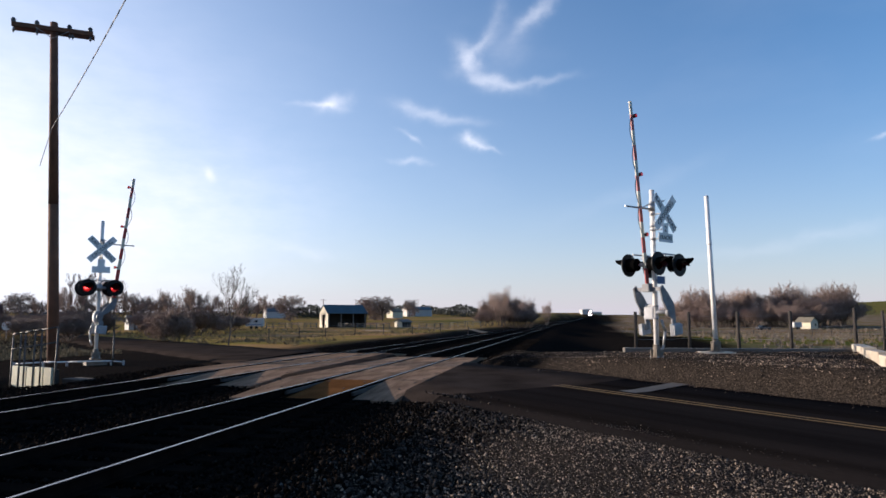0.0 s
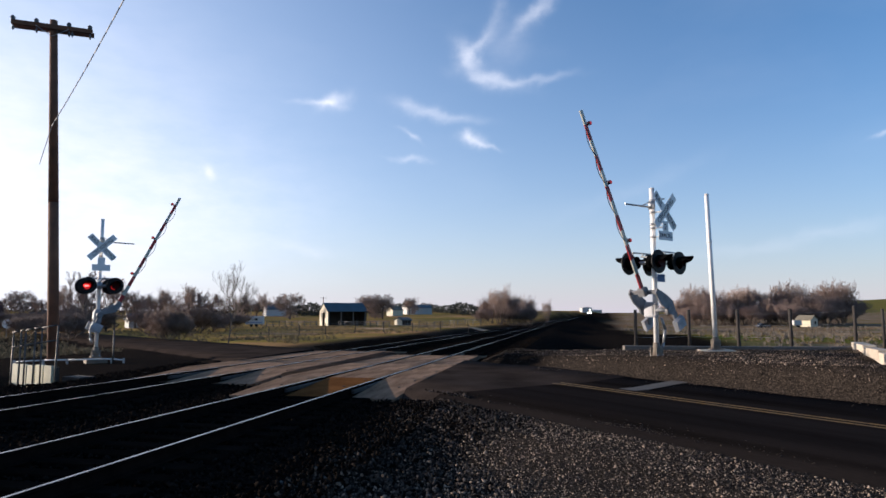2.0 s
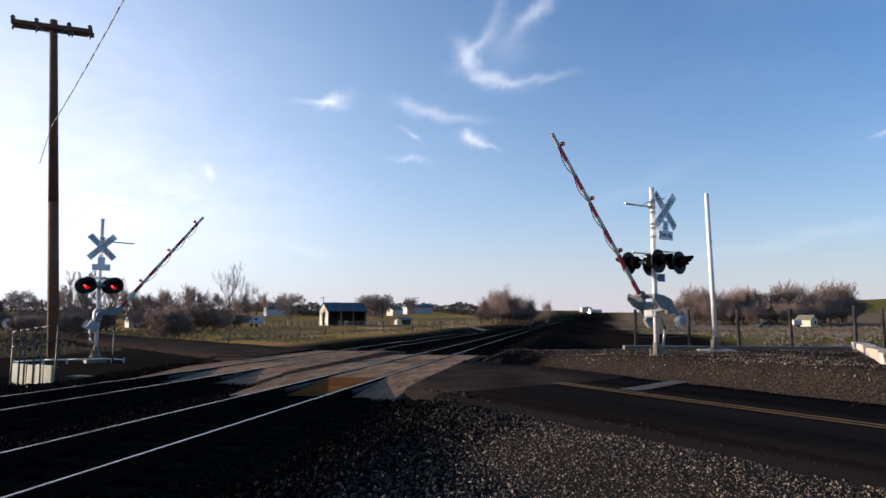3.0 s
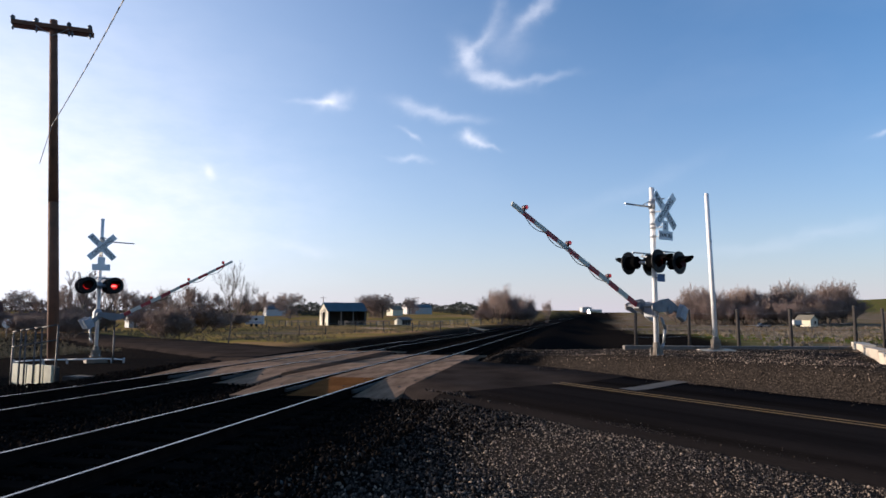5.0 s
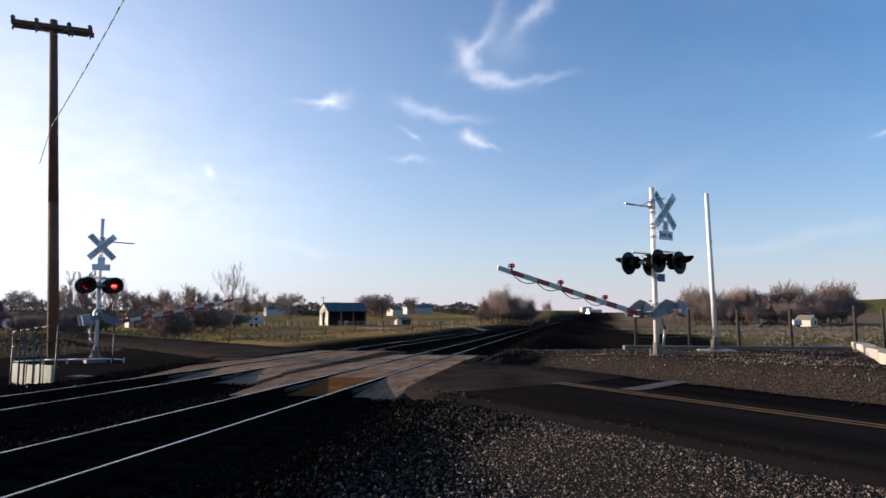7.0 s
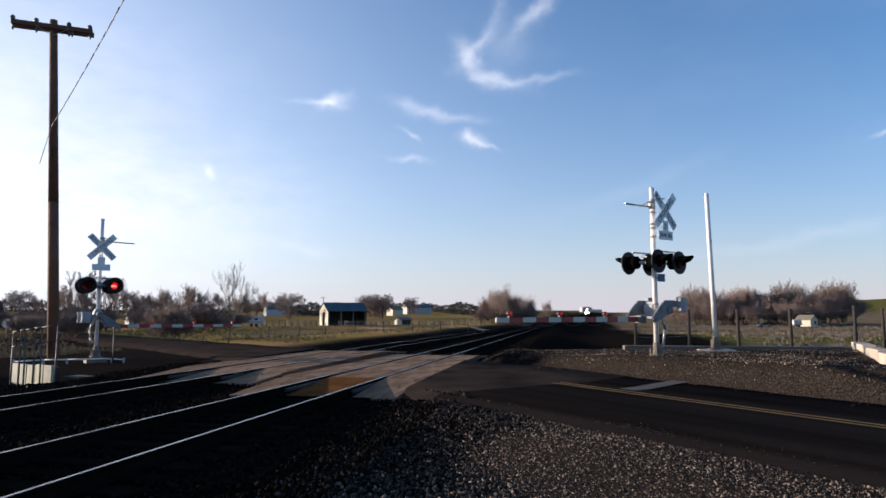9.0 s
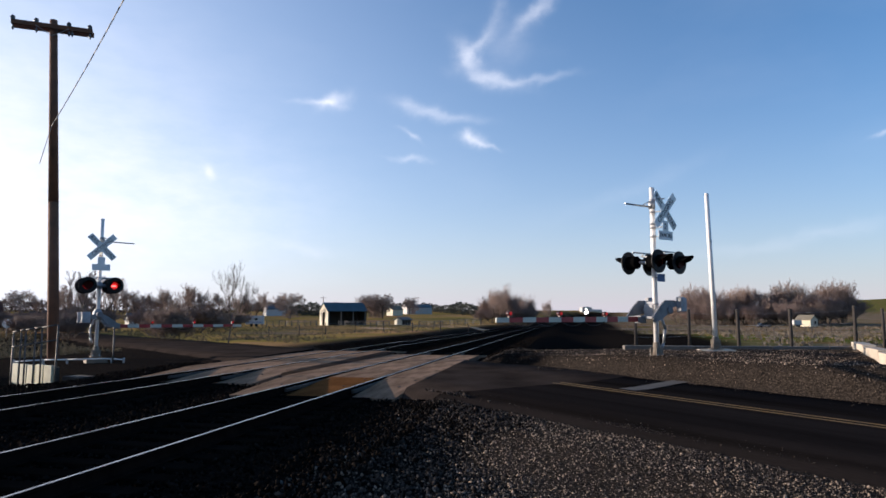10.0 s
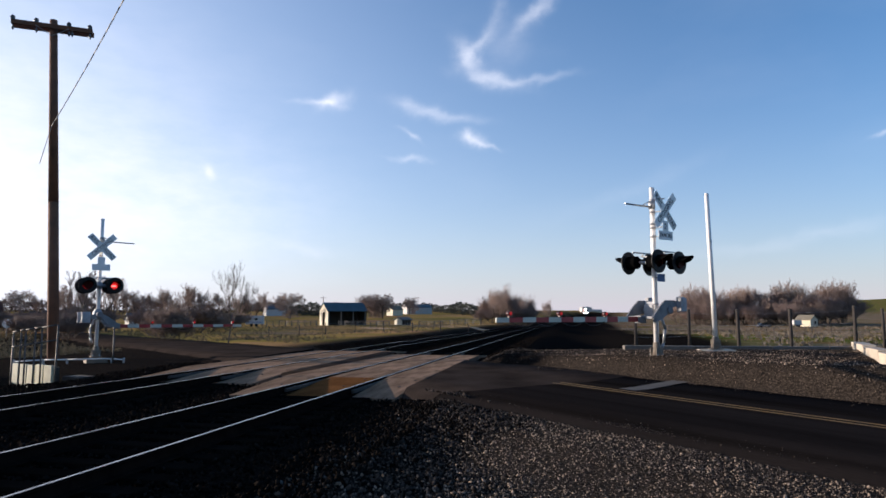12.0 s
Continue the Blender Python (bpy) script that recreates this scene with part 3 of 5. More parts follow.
def slab(bm, cx, cz, L_, W, ang, y0, y1):
    c, s = math.cos(ang), math.sin(ang)
    pts = [(cx + c * a - s * b, cz + s * a + c * b) for a, b in ((-L_ / 2, -W / 2), (L_ / 2, -W / 2), (L_ / 2, W / 2), (-L_ / 2, W / 2))]
    return prism(bm, pts, y0, y1)


def build_signal(x, y, z, rz, mast_h, xb_h, sign_h, lamp_h, rod_h, hub_h, ARM, OFF, label, back, lift):
    """Local x leads out over the road, local y faces the traffic."""
    t = thing("crossing_signal", pose(x, y, z, 0, 0, rz), label, "crossing signal", "crossing signals with gates")
    b = bmesh.new()
    tube(b, (0, 0, 0.25), (0, 0, mast_h), 0.066, 0.066, 20)
    tube(b, (0, 0, mast_h), (0, 0, mast_h + 0.03), 0.072, 0.05, 20)
    part("mast", b, M["silver"], t)
    b = bmesh.new()
    box(b, 0, 0, -0.17, 0.70, 0.70, 0.26, bevel=0.02)
    part("foundation", b, M["rustbase"], t, "small concrete footing")
    b = bmesh.new()
    box(b, 0, 0, 0.04, 0.36, 0.36, 0.04, bevel=0.006)
    tube(b, (0, 0, 0.05), (0, 0, 0.42), 0.14, 0.082, 16)
    for i in range(4):
        a = radians(45 + 90 * i)
        box(b, 0.12 * math.cos(a), 0.12 * math.sin(a), 0.17, 0.12, 0.02, 0.24, m=None)
    part("mast_base", b, M["rustbase"], t, "weathered cast-iron mast base")
    for i in range(4):
        b = bmesh.new()
        a = radians(45 + 90 * i)
        tube(b, (0.155 * math.cos(a), 0.155 * math.sin(a), 0.04), (0.155 * math.cos(a), 0.155 * math.sin(a), 0.12), 0.018, 0.018, 6)
        part("anchor_bolt", b, M["galv"], t)
    sg = -1 if back else 1
    # crossbuck, two blades at right angles
    yo = 0.17 * sg if back else 0.38 * sg
    for k, ang in enumerate((radians(45), radians(-45))):
        b = bmesh.new()
        y0 = yo + sg * (0.012 * (1 - k))
        slab(b, 0, xb_h, 1.22, 0.23, -sg * ang, y0, y0 + sg * 0.006)
        bl = part("crossbuck_blade", b, M["sign"], t)
        for word, off in (("CROSSING", 0.0),) if k == 0 else (("RAIL", -0.36), ("ROAD", 0.36)):
            m = Matrix.Translation((0, y0 + sg * 0.011, xb_h)) @ pose(0, 0, 0, 90, 0, 180 if sg > 0 else 0) @ pose(0, 0, 0, 0, 0, 45 if k == 0 else -45) @ pose(off, 0, 0)
            words(word, 0.19, m, M["letter"], bl)
    b = bmesh.new()
    slab(b, 0, sign_h, 0.62, 0.24, 0, yo, yo + sg * 0.006)
    slab(b, 0, sign_h + 0.24, 0.25, 0.30, 0, yo + sg * 0.001, yo + sg * 0.005)
    ts = part("track_count_sign", b, M["sign"], t, "white plate that counts the tracks")
    turn = pose(0, 0, 0, 90, 0, 180 if sg > 0 else 0)
    if not back:
      words("TRACKS", 0.15, Matrix.Translation((0, yo + sg * 0.010, sign_h)) @ turn, M["letter"], ts)
      words("2", 0.22, Matrix.Translation((0, yo + sg * 0.010, sign_h + 0.23)) @ turn, M["letter"], ts)
    for zz in (xb_h + 0.32, xb_h, xb_h - 0.32, sign_h, sign_h + 0.24):
        b = bmesh.new()
        tube(b, (0, 0.05 * sg, zz), (0, yo, zz), 0.018, 0.018, 8)
        tube(b, (0, 0, zz - 0.03), (0, 0, zz + 0.03), 0.078, 0.078, 16)
        part("sign_bracket", b, M["galv"], t)
    # crossarm, wiring pipes and two pairs of lamps
    b = bmesh.new()
    tube(b, (0, 0, lamp_h - 0.12), (0, 0, lamp_h + 0.14), 0.10, 0.10, 16)
    for f in (-1, 1):
        pipe(b, [(0, 0, lamp_h + 0.16), (0, f * 0.40, lamp_h + 0.20)], 0.022)
        pipe(b, [(-0.47, f * 0.32, lamp_h + 0.28), (0.47, f * 0.32, lamp_h + 0.28)], 0.02)
        pipe(b, [(-0.46, f * 0.10, lamp_h), (0.46, f * 0.10, lamp_h)], 0.04)
        pipe(b, [(0, 0, lamp_h), (0, f * 0.12, lamp_h)], 0.05)
        pipe(b, [(0, f * 0.36, lamp_h + 0.20), (0, f * 0.32, lamp_h + 0.28)], 0.02)
        for xx in (-0.455, 0.455):
            pipe(b, [(xx, f * 0.32, lamp_h + 0.28), (xx, f * 0.34, lamp_h + 0.17)], 0.018)
    part("crossarm", b, M["galv"], t, "galvanised crossarm and wiring pipes")
    lens_covers = []
    for f in (1, -1):
        for xx in (-0.455, 0.455):
            lens_covers.append(lamp(t, xx, f * 0.45, lamp_h, f, (f < 0) if back else (f > 0)))
    if not back:
        b = bmesh.new()
        slab(b, 0, lamp_h - 0.40, 0.34, 0.20, 0, 0.20, 0.206)
        part("notice_plate", b, M["blue"], t, "small blue notice plate")
        b = bmesh.new()
        tube(b, (0, 0.06, lamp_h - 0.40), (0, 0.2, lamp_h - 0.40), 0.02, 0.02, 8)
        part("notice_bracket", b, M["galv"], t)
    # rest for the raised arm
    b = bmesh.new()
    tube(b, (0.05, 0, rod_h), (1.15, 0, rod_h - 0.02), 0.026, 0.022, 10)
    tube(b, (0.10, 0, rod_h + 0.14), (0.48, 0, rod_h - 0.01), 0.014, 0.014, 8)
    tube(b, (0.02, 0, rod_h - 0.05), (0.02, 0, rod_h + 0.16), 0.09, 0.09, 14)
    part("arm_rest", b, M["galv"], t)
    # gate machine, clamped behind the mast
    b = bmesh.new()
    box(b, -0.04, -0.16, hub_h - 0.02, 0.26, 0.30, 0.34, bevel=0.04)
    box(b, -0.04, -0.16, hub_h + 0.18, 0.20, 0.24, 0.08, bevel=0.03)
    tube(b, (0, -0.40, hub_h), (0, 0.40, hub_h), 0.055, 0.055, 16)
    for zz in (-0.16, 0.16):
        tube(b, (0, 0, hub_h + zz - 0.025), (0, 0, hub_h + zz + 0.025), 0.085, 0.085, 16)
    m_ = part("gate_machine", b, M["weight"], t)
    b = bmesh.new()
    box(b, -0.178, -0.16, hub_h - 0.02, 0.012, 0.22, 0.26, bevel=0.004)
    part("machine_cover", b, M["galv"], m_)
    b = bmesh.new()
    pipe(b, [(-0.10, 0.1, hub_h - 0.2), (-0.22, 0.12, hub_h - 0.5), (-0.20, 0.08, hub_h - 0.85), (-0.14, 0.04, hub_h - 1.05)], 0.035)
    part("cable_conduit", b, M["galv"], t)
    # moving gate: two side arms, counterweights, and the striped arm; its origin lies on the hub's axis
    b = bmesh.new()
    for f in (-1, 1):
        prism(b, [(0.64, OFF - 0.07), (0.72, OFF + 0.05), (0.42, 0.08 + lift), (0.16, 0.25 + lift), (-0.18, 0.25 + lift), (-0.48, 0.21 + lift), (-0.48, 0.08 + lift), (-0.18, 0.08 + lift), (-0.07, -0.06),
                  (0.06, -0.09), (0.34, OFF - 0.01)], f * 0.385, f * 0.425)
        tube(b, (0, f * 0.37, 0), (0, f * 0.46, 0), 0.12, 0.10, 20)
        for bx, bz in ((0.60, OFF), (0.36, 0.02 + lift), (-0.20, 0.16 + lift)):
            tube(b, (bx, f * 0.38, bz), (bx, f * 0.445, bz), 0.022, 0.022, 6)
    box(b, 0.62, 0.0, OFF + 0.04, 0.10, 0.80, 0.07, bevel=0.012)
    box(b, 0.66, 0.0, OFF, 0.22, 0.22, 0.20, bevel=0.03)
    gate = part("gate", b, M["iron"], t, "gate frame of two side arms that swings on the machine")
    for f in (-1, 1):
        b = bmesh.new()
        for k in range(3):
            box(b, -0.46, f * (0.445 + 0.042 * k), 0.14 + lift, 0.31 - 0.02 * k, 0.038, 0.40 - 0.02 * k, bevel=0.012)
        box(b, -0.46, f * 0.552, 0.14 + lift, 0.05, 0.02, 0.22, bevel=0.006)
        box(b, -0.46, f * 0.552, 0.18 + lift, 0.18, 0.02, 0.05, bevel=0.006)
        for ex, ez in ((-0.09, -0.12), (0.09, -0.12), (-0.09, 0.12), (0.09, 0.12)):
            tube(b, (-0.46 + ex, f * 0.52, 0.14 + lift + ez), (-0.46 + ex, f * 0.56, 0.14 + lift + ez), 0.018, 0.018, 6)
        part("counterweight", b, M["weight"], gate, "cast counterweight block")
    b = bmesh.new()
    pitch, x0 = 0.4064, 0.66
    ends = [ARM]
    while ends[-1] > x0:
        ends.append(max(x0, ends[-1] - pitch * (0.9 if len(ends) == 1 else 1)))
    rings = []
    for xx in ends:
        hh = 0.05 + 0.02 * (1 - xx / ARM)
        rings.append([b.verts.new((xx, yy, zz + OFF)) for yy, zz in ((-0.016, -hh), (0.016, -hh), (0.016, hh), (-0.016, hh))])
    for i, (ra, rb) in enumerate(zip(rings, rings[1:])):
        for j in range(4):
            b.faces.new((ra[j], ra[(j + 1) % 4], rb[(j + 1) % 4], rb[j])).material_index = i % 2
    b.faces.new(rings[0]); b.faces.new(rings[-1][::-1])
    bmesh.ops.recalc_face_normals(b, faces=b.faces)
    part("arm", b, [M["armwhite"], M["armred"]], gate, "red and white striped gate arm")
    tips = [ARM - 0.38, ARM - 1.95, ARM - 3.55]
    for lx in tips:
        b = bmesh.new()
        box(b, lx, 0, OFF + 0.075, 0.05, 0.05, 0.06, bevel=0.008)
        tube(b, (lx, -0.055, OFF + 0.135), (lx, 0.055, OFF + 0.135), 0.052, 0.052, 16)
        part("arm_lamp", b, M["armlamp"], gate, "small red gate lamp")
        b = bmesh.new()
        for f in (-1, 1):
            tube(b, (lx, f * 0.056, OFF + 0.14), (lx, f * 0.062, OFF + 0.14), 0.042, 0.038, 16)
        part("arm_lens", b, M["lens_small"], gate)
    for a, c in zip(tips[:-1], tips[1:]):
        for a2, c2 in ((a - 0.05, (a + c) / 2), ((a + c) / 2, c + 0.05)):
            b = bmesh.new()
            pts = [(a2 + (c2 - a2) * k / 8, 0.02, OFF - 0.05 - 0.10 * math.sin(math.pi * k / 8)) for k in range(9)]
            pipe(b, pts, 0.010, 6)
            part("arm_cable", b, M["black"], gate)
    return t, gate, lens_covers, hub_h


M["lens_dim"] = mat("unlit_lens_cover", (0.03, 0.002, 0.002), 0.6, vary=0.3, bump=0, spec=0.1)
M["armlamp"] = mat("arm_lamp_red", (0.035, 0.004, 0.004), 0.4, vary=0.2, bump=0)
M["iron"] = mat("cast_iron", (0.17, 0.172, 0.18), 0.6, 0.2, vary=0.3, scale=6, fine=50, bump=0.2)
M["weight"] = mat("grey_casting", (0.31, 0.315, 0.33), 0.6, 0.1, vary=0.25, scale=6, fine=50, bump=0.2)
M["rustbase"] = mat("weathered_iron", (0.16, 0.13, 0.10), 0.8, vary=0.35, scale=6, fine=50, bump=0.3)
signal_near = build_signal(5.60, 17.2, 0.27, 217, 4.50, 3.86, 3.20, 2.50, 4.00, 1.26, 5.61, -0.24,
                           "silver crossing signal with gate, crossbuck and dark lamps on gravel", False, 0.0)
signal_far = build_signal(-12.95, 24.5, -0.20, 37, 5.20, 4.13, 3.36, 2.68, 4.36, 1.59, 5.48, -0.43,
                          "silver crossing signal with flashing red lamps beyond the tracks", True, -0.24)


# ---- loose stones: ballast under the tracks, gravel on the verge ----
def stones(name, pts, sizes, material, label, seed):
    """Many small angular stones in one mesh."""
    rng = np.random.default_rng(seed)
    base = np.array([(1, 0, 0), (-1, 0, 0), (0, 1, 0), (0, -1, 0), (0, 0, 1), (0, 0, -1)], float)
    tri = np.array([(0, 2, 4), (2, 1, 4), (1, 3, 4), (3, 0, 4), (2, 0, 5), (1, 2, 5), (3, 1, 5), (0, 3, 5)])
    n = len(pts)
    v = base[None] * rng.uniform(0.55, 1.25, (n, 6, 1)) + rng.uniform(-0.28, 0.28, (n, 6, 3))
    v *= rng.uniform(0.7, 1.2, (n, 1, 3)) * sizes[:, None, None]
    a = rng.uniform(0, 6.283, n)
    c, s = np.cos(a)[:, None], np.sin(a)[:, None]
    x, y = v[..., 0] * c - v[..., 1] * s, v[..., 0] * s + v[..., 1] * c
    t = rng.uniform(-0.9, 0.9, n)
    c, s = np.cos(t)[:, None], np.sin(t)[:, None]
    y, z = y * c - v[..., 2] * s, y * s + v[..., 2] * c
    V = np.stack([x, y, z], -1) + pts[:, None, :]
    F = (tri[None] + 6 * np.arange(n)[:, None, None]).reshape(-1)
    me = bpy.data.meshes.new(name)
    me.vertices.add(6 * n); me.vertices.foreach_set("co", V.reshape(-1).astype(np.float32))
    me.loops.add(len(F)); me.loops.foreach_set("vertex_index", F.astype(np.int32))
    me.polygons.add(8 * n)
    me.polygons.foreach_set("loop_start", np.arange(0, 24 * n, 3, dtype=np.int32))
    me.update(calc_edges=True)
    me.validate()
    me.materials.append(material)
    return tagged(new(name, me), label, "gravel", kind="stuff")


def scatter_stones():
    rng = np.random.default_rng(5)

    def clear_of_road(x, y, l, gap=0.05):
        r, q = to_road(x, y)
        wob = 0.25 * np.sin(r * 1.3) + 0.15 * np.sin(r * 3.1 + 1)
        spill = rng.exponential(0.22, len(x)) * (rng.random(len(x)) < 0.25)
        return (q < ROAD_Q0 - gap + wob + spill) | (q > ROAD_Q1 + gap + wob - spill)
    # verge beside the camera and the pad under the signal, denser close by
    d = 0.4 + 26 * rng.power(0.95, 360000) ** 1.25
    a = np.where(rng.random(len(d)) < 0.8, rng.uniform(-0.85, 0.85, len(d)), rng.uniform(-math.pi, math.pi, len(d)))
    x, y = d * np.sin(a), d * np.cos(a)
    s, l = to_track(x, y)
    edge = 22.0 + np.clip(5.6 - x, 0, 8) * 1.1
    ok = (l < 3.0) & clear_of_road(x, y, l) & (y < edge + 1.5)
    x, y, l, s = x[ok], y[ok], l[ok], s[ok]
    big = step(0.5, 1.9, l + 0.12 * np.clip(s - 8.5, 0, 5) + 0.3 * np.sin(s * 2) + rng.normal(0, 0.25, len(l))) * (1 - step(14, 17, s))
    q = to_road(x, y)[1]
    beyond = q > 13
    size = rng.uniform(0.005, 0.013, len(x)) * (1 + 1.3 * big) * np.where(rng.random(len(x)) < 0.06, 1.8, 1.0)
    size = np.where(beyond, rng.uniform(0.006, 0.016, len(x)) * np.where(rng.random(len(x)) < 0.06, 2.0, 1.0), size)
    # dirtier beside the asphalt and in broad patches
    dirt = 0.34 * np.exp(-np.abs(q - ROAD_Q0) / 0.7) + 0.16 * lumps(x, y, 1.1)
    # more dark stones at the track's foot and on the pad paint shade
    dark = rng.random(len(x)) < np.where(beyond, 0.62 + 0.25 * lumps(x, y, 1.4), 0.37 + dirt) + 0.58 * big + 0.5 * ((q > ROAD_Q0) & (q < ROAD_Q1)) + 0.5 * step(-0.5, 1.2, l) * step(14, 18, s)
    top = np.where(beyond, ground_z(x, y), np.where(q > 7.4, np.maximum(ground_z(x, y), road_z(x, y) * (q > ROAD_Q0) - 9.0 * (q <= ROAD_Q0)), ground_z(x, y)))
    P = np.stack([x, y, np.where(beyond & (q < ROAD_Q1), np.maximum(top, road_z(x, y)), top) + size * 0.35], -1)
    stones("gravel", P[~dark], size[~dark], M["stone"], "loose brown and grey gravel beside the road", 1)
    # the blackest stones deepen the painted shade along the track
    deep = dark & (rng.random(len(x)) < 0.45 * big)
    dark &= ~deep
    stones("gravel", P[dark], size[dark], M["verge"], "dark crushed stone beside the road, partly painted shade", 2)
    stones("gravel", P[deep], size[deep], M["ballast"], "crushed stone at the foot of the track, blackened as painted shade", 6)
    # a few pale cobbles among the dark stones, and one dry stick
    cs, cl = rng.uniform(4.8, 9.5, 26), rng.uniform(1.7, 3.3, 26)
    cx, cy = cs * math.sin(HEAD0) - cl * math.cos(HEAD0), cs * math.cos(HEAD0) + cl * math.sin(HEAD0)
    size = rng.uniform(0.02, 0.038, 26)
    stones("cobbles", np.stack([cx, cy, ground_z(cx, cy) + size * 0.5], -1), size, M["cobble"], "scattered pale cobbles on dark crushed stone", 9)
    b = bmesh.new()
    pipe(b, [(0, 0, 0), (0.07, 0.02, 0.008), (0.14, 0.0, 0.0), (0.19, -0.03, 0.012)], 0.008, 6)
    st = part("stick", b, M["twig_pale"])
    st.matrix_basis = pose(2.32, 9.35, gz(2.32, 9.35) + 0.03, 0, 0, -40)
    tagged(st, "short dry pale stick lying on the gravel", "stick")
    # ballast
    s = -24 + 26 * rng.random(110000)
    s[:88000] = 1.5 + 60 * rng.power(0.8, 88000) ** 1.4
    l = rng.uniform(2.3, 13.6, len(s))
    def gap(l0, a, b):
        return (abs(l - l0) < 1.9) & (s > a) & (s < b)
    on_rail = np.zeros(len(s), bool)
    for l0 in (NEAR, FAR):
        for e in (-1, 1):
            on_rail |= abs(l - l0 - e * GAUGE / 2) < 0.09
    h = float(HEAD0)
    x, y = s * math.sin(h) - l * math.cos(h), s * math.cos(h) + l * math.sin(h)
    r, q = to_road(x, y)
    ok = ~gap(NEAR, 13.1, 28.8) & ~gap(FAR, 15.4, 31.4) & ~on_rail & ~((q > 7.5) & (q < 15.9))
    x, y, s, l = x[ok], y[ok], s[ok], l[ok]
    size = rng.uniform(0.018, 0.040, len(x))
    P = np.stack([x, y, np.maximum(ground_z(x, y), rail_z(s) - 0.26 - np.clip(abs(l - 7.4) - 5.4, 0, 9) * 0.45) + size * 0.4 + rng.uniform(0, 0.05, len(x))], -1)
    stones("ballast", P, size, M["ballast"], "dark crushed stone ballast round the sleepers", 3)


# ---- beside the near signal ----
def build_white_pole():
    t = thing("bare_mast", pose(8.22, 19.75, gz(8.2, 19.75), 0, -1.3, 0), "tall white-painted metal mast on a cast base", "mast")
    b = bmesh.new()
    tube(b, (0, 0, 0.3), (0, 0, 4.76), 0.072, 0.066, 20)
    tube(b, (0, 0, 4.76), (0, 0, 4.80), 0.072, 0.05, 20)
    tube(b, (0, 0, 3.28), (0, 0, 3.34), 0.076, 0.076, 20)
    part("shaft", b, M["silver"], t)
    b = bmesh.new()
    box(b, 0, 0, 0.06, 0.34, 0.34, 0.03, bevel=0.006)
    tube(b, (0, 0, 0.07), (0, 0, 0.42), 0.13, 0.085, 16)
    for i in range(4):
        a = radians(45 + 90 * i)
        box(b, 0.12 * math.cos(a), 0.12 * math.sin(a), 0.20, 0.05, 0.05, 0.30, bevel=0.01)
    part("mast_base", b, M["rustbase"], t)
    b = bmesh.new()
    box(b, 0, 0, -0.03, 0.85, 0.85, 0.14, bevel=0.02)
    part("foundation", b, M["concrete"], t, "square concrete footing")


def build_walls():
    """Low kerb of concrete blocks that holds the gravel pad."""
    t = thing("block_wall", Matrix(), "low wall of concrete blocks painted dark for shade at the gravel's edge", "retaining wall", "block walls")
    xs = [5.75, 8.0, 10.4, 12.2, 13.1]
    for a, c in zip(xs, xs[1:]):
        b = bmesh.new()
        box(b, 0, 0, 0, c - a - 0.03, 0.30, 0.62, bevel=0.02)
        # darker concrete paints the shade on these camera-facing blocks
        o = part("block", b, M["concrete_shade"], t)
        o.matrix_basis = pose((a + c) / 2, 20.95 - 0.02 * (a - 5), 0.09 + random.uniform(-0.02, 0.02), 0, random.uniform(-.6, .6), random.uniform(-1, 1) - 1)
    t = thing("block_wall", Matrix(), "low wall of concrete blocks coloured pale as sunlit, running beside the gravel", "retaining wall", "block walls")
    pts = [(13.15, 20.8), (12.35, 19.0), (11.6, 17.2), (10.85, 15.4), (10.1, 13.6)]
    for (x0, y0), (x1, y1) in zip(pts, pts[1:]):
        b = bmesh.new()
        L_ = math.hypot(x1 - x0, y1 - y0)
        box(b, 0, 0, 0, 0.36, L_ - 0.03, 0.76, bevel=0.03)
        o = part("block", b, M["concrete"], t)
        mx, my = (x0 + x1) / 2, (y0 + y1) / 2
        o.matrix_basis = pose(mx, my, 0.16 - 0.03 * (20 - my), random.uniform(-.6, .6), 0, math.degrees(math.atan2(-(x1 - x0), y1 - y0)) + 180)


def build_fence(points, heights, leans, wires, label, r=0.06, sunk=0.4):
    t = thing("wire_fence", Matrix(), label, "fence")
    tops = []
    for (x, y), h, ln in zip(points, heights, leans):
        z = gz(x, y)
        b = bmesh.new()
        tube(b, (0, 0, -sunk), (0, 0, h), r, r * 0.9, 10)
        o = part("post", b, M["post"], t)
        o.matrix_basis = pose(x, y, z, 0, ln, random.uniform(0, 90))
        tops.append(Vector((x, y, z)))
    for w in wires:
        for (a, ha), (c, hc) in zip(zip(tops, heights), list(zip(tops, heights))[1:]):
            b = bmesh.new()
            pts = [a.lerp(c, k / 4) + Vector((0, 0, ha * w + (hc - ha) * w * k / 4 - 0.03 * math.sin(math.pi * k / 4))) for k in range(5)]
            pipe(b, pts, 0.004, 4)
            part("wire", b, M["wire"], t)


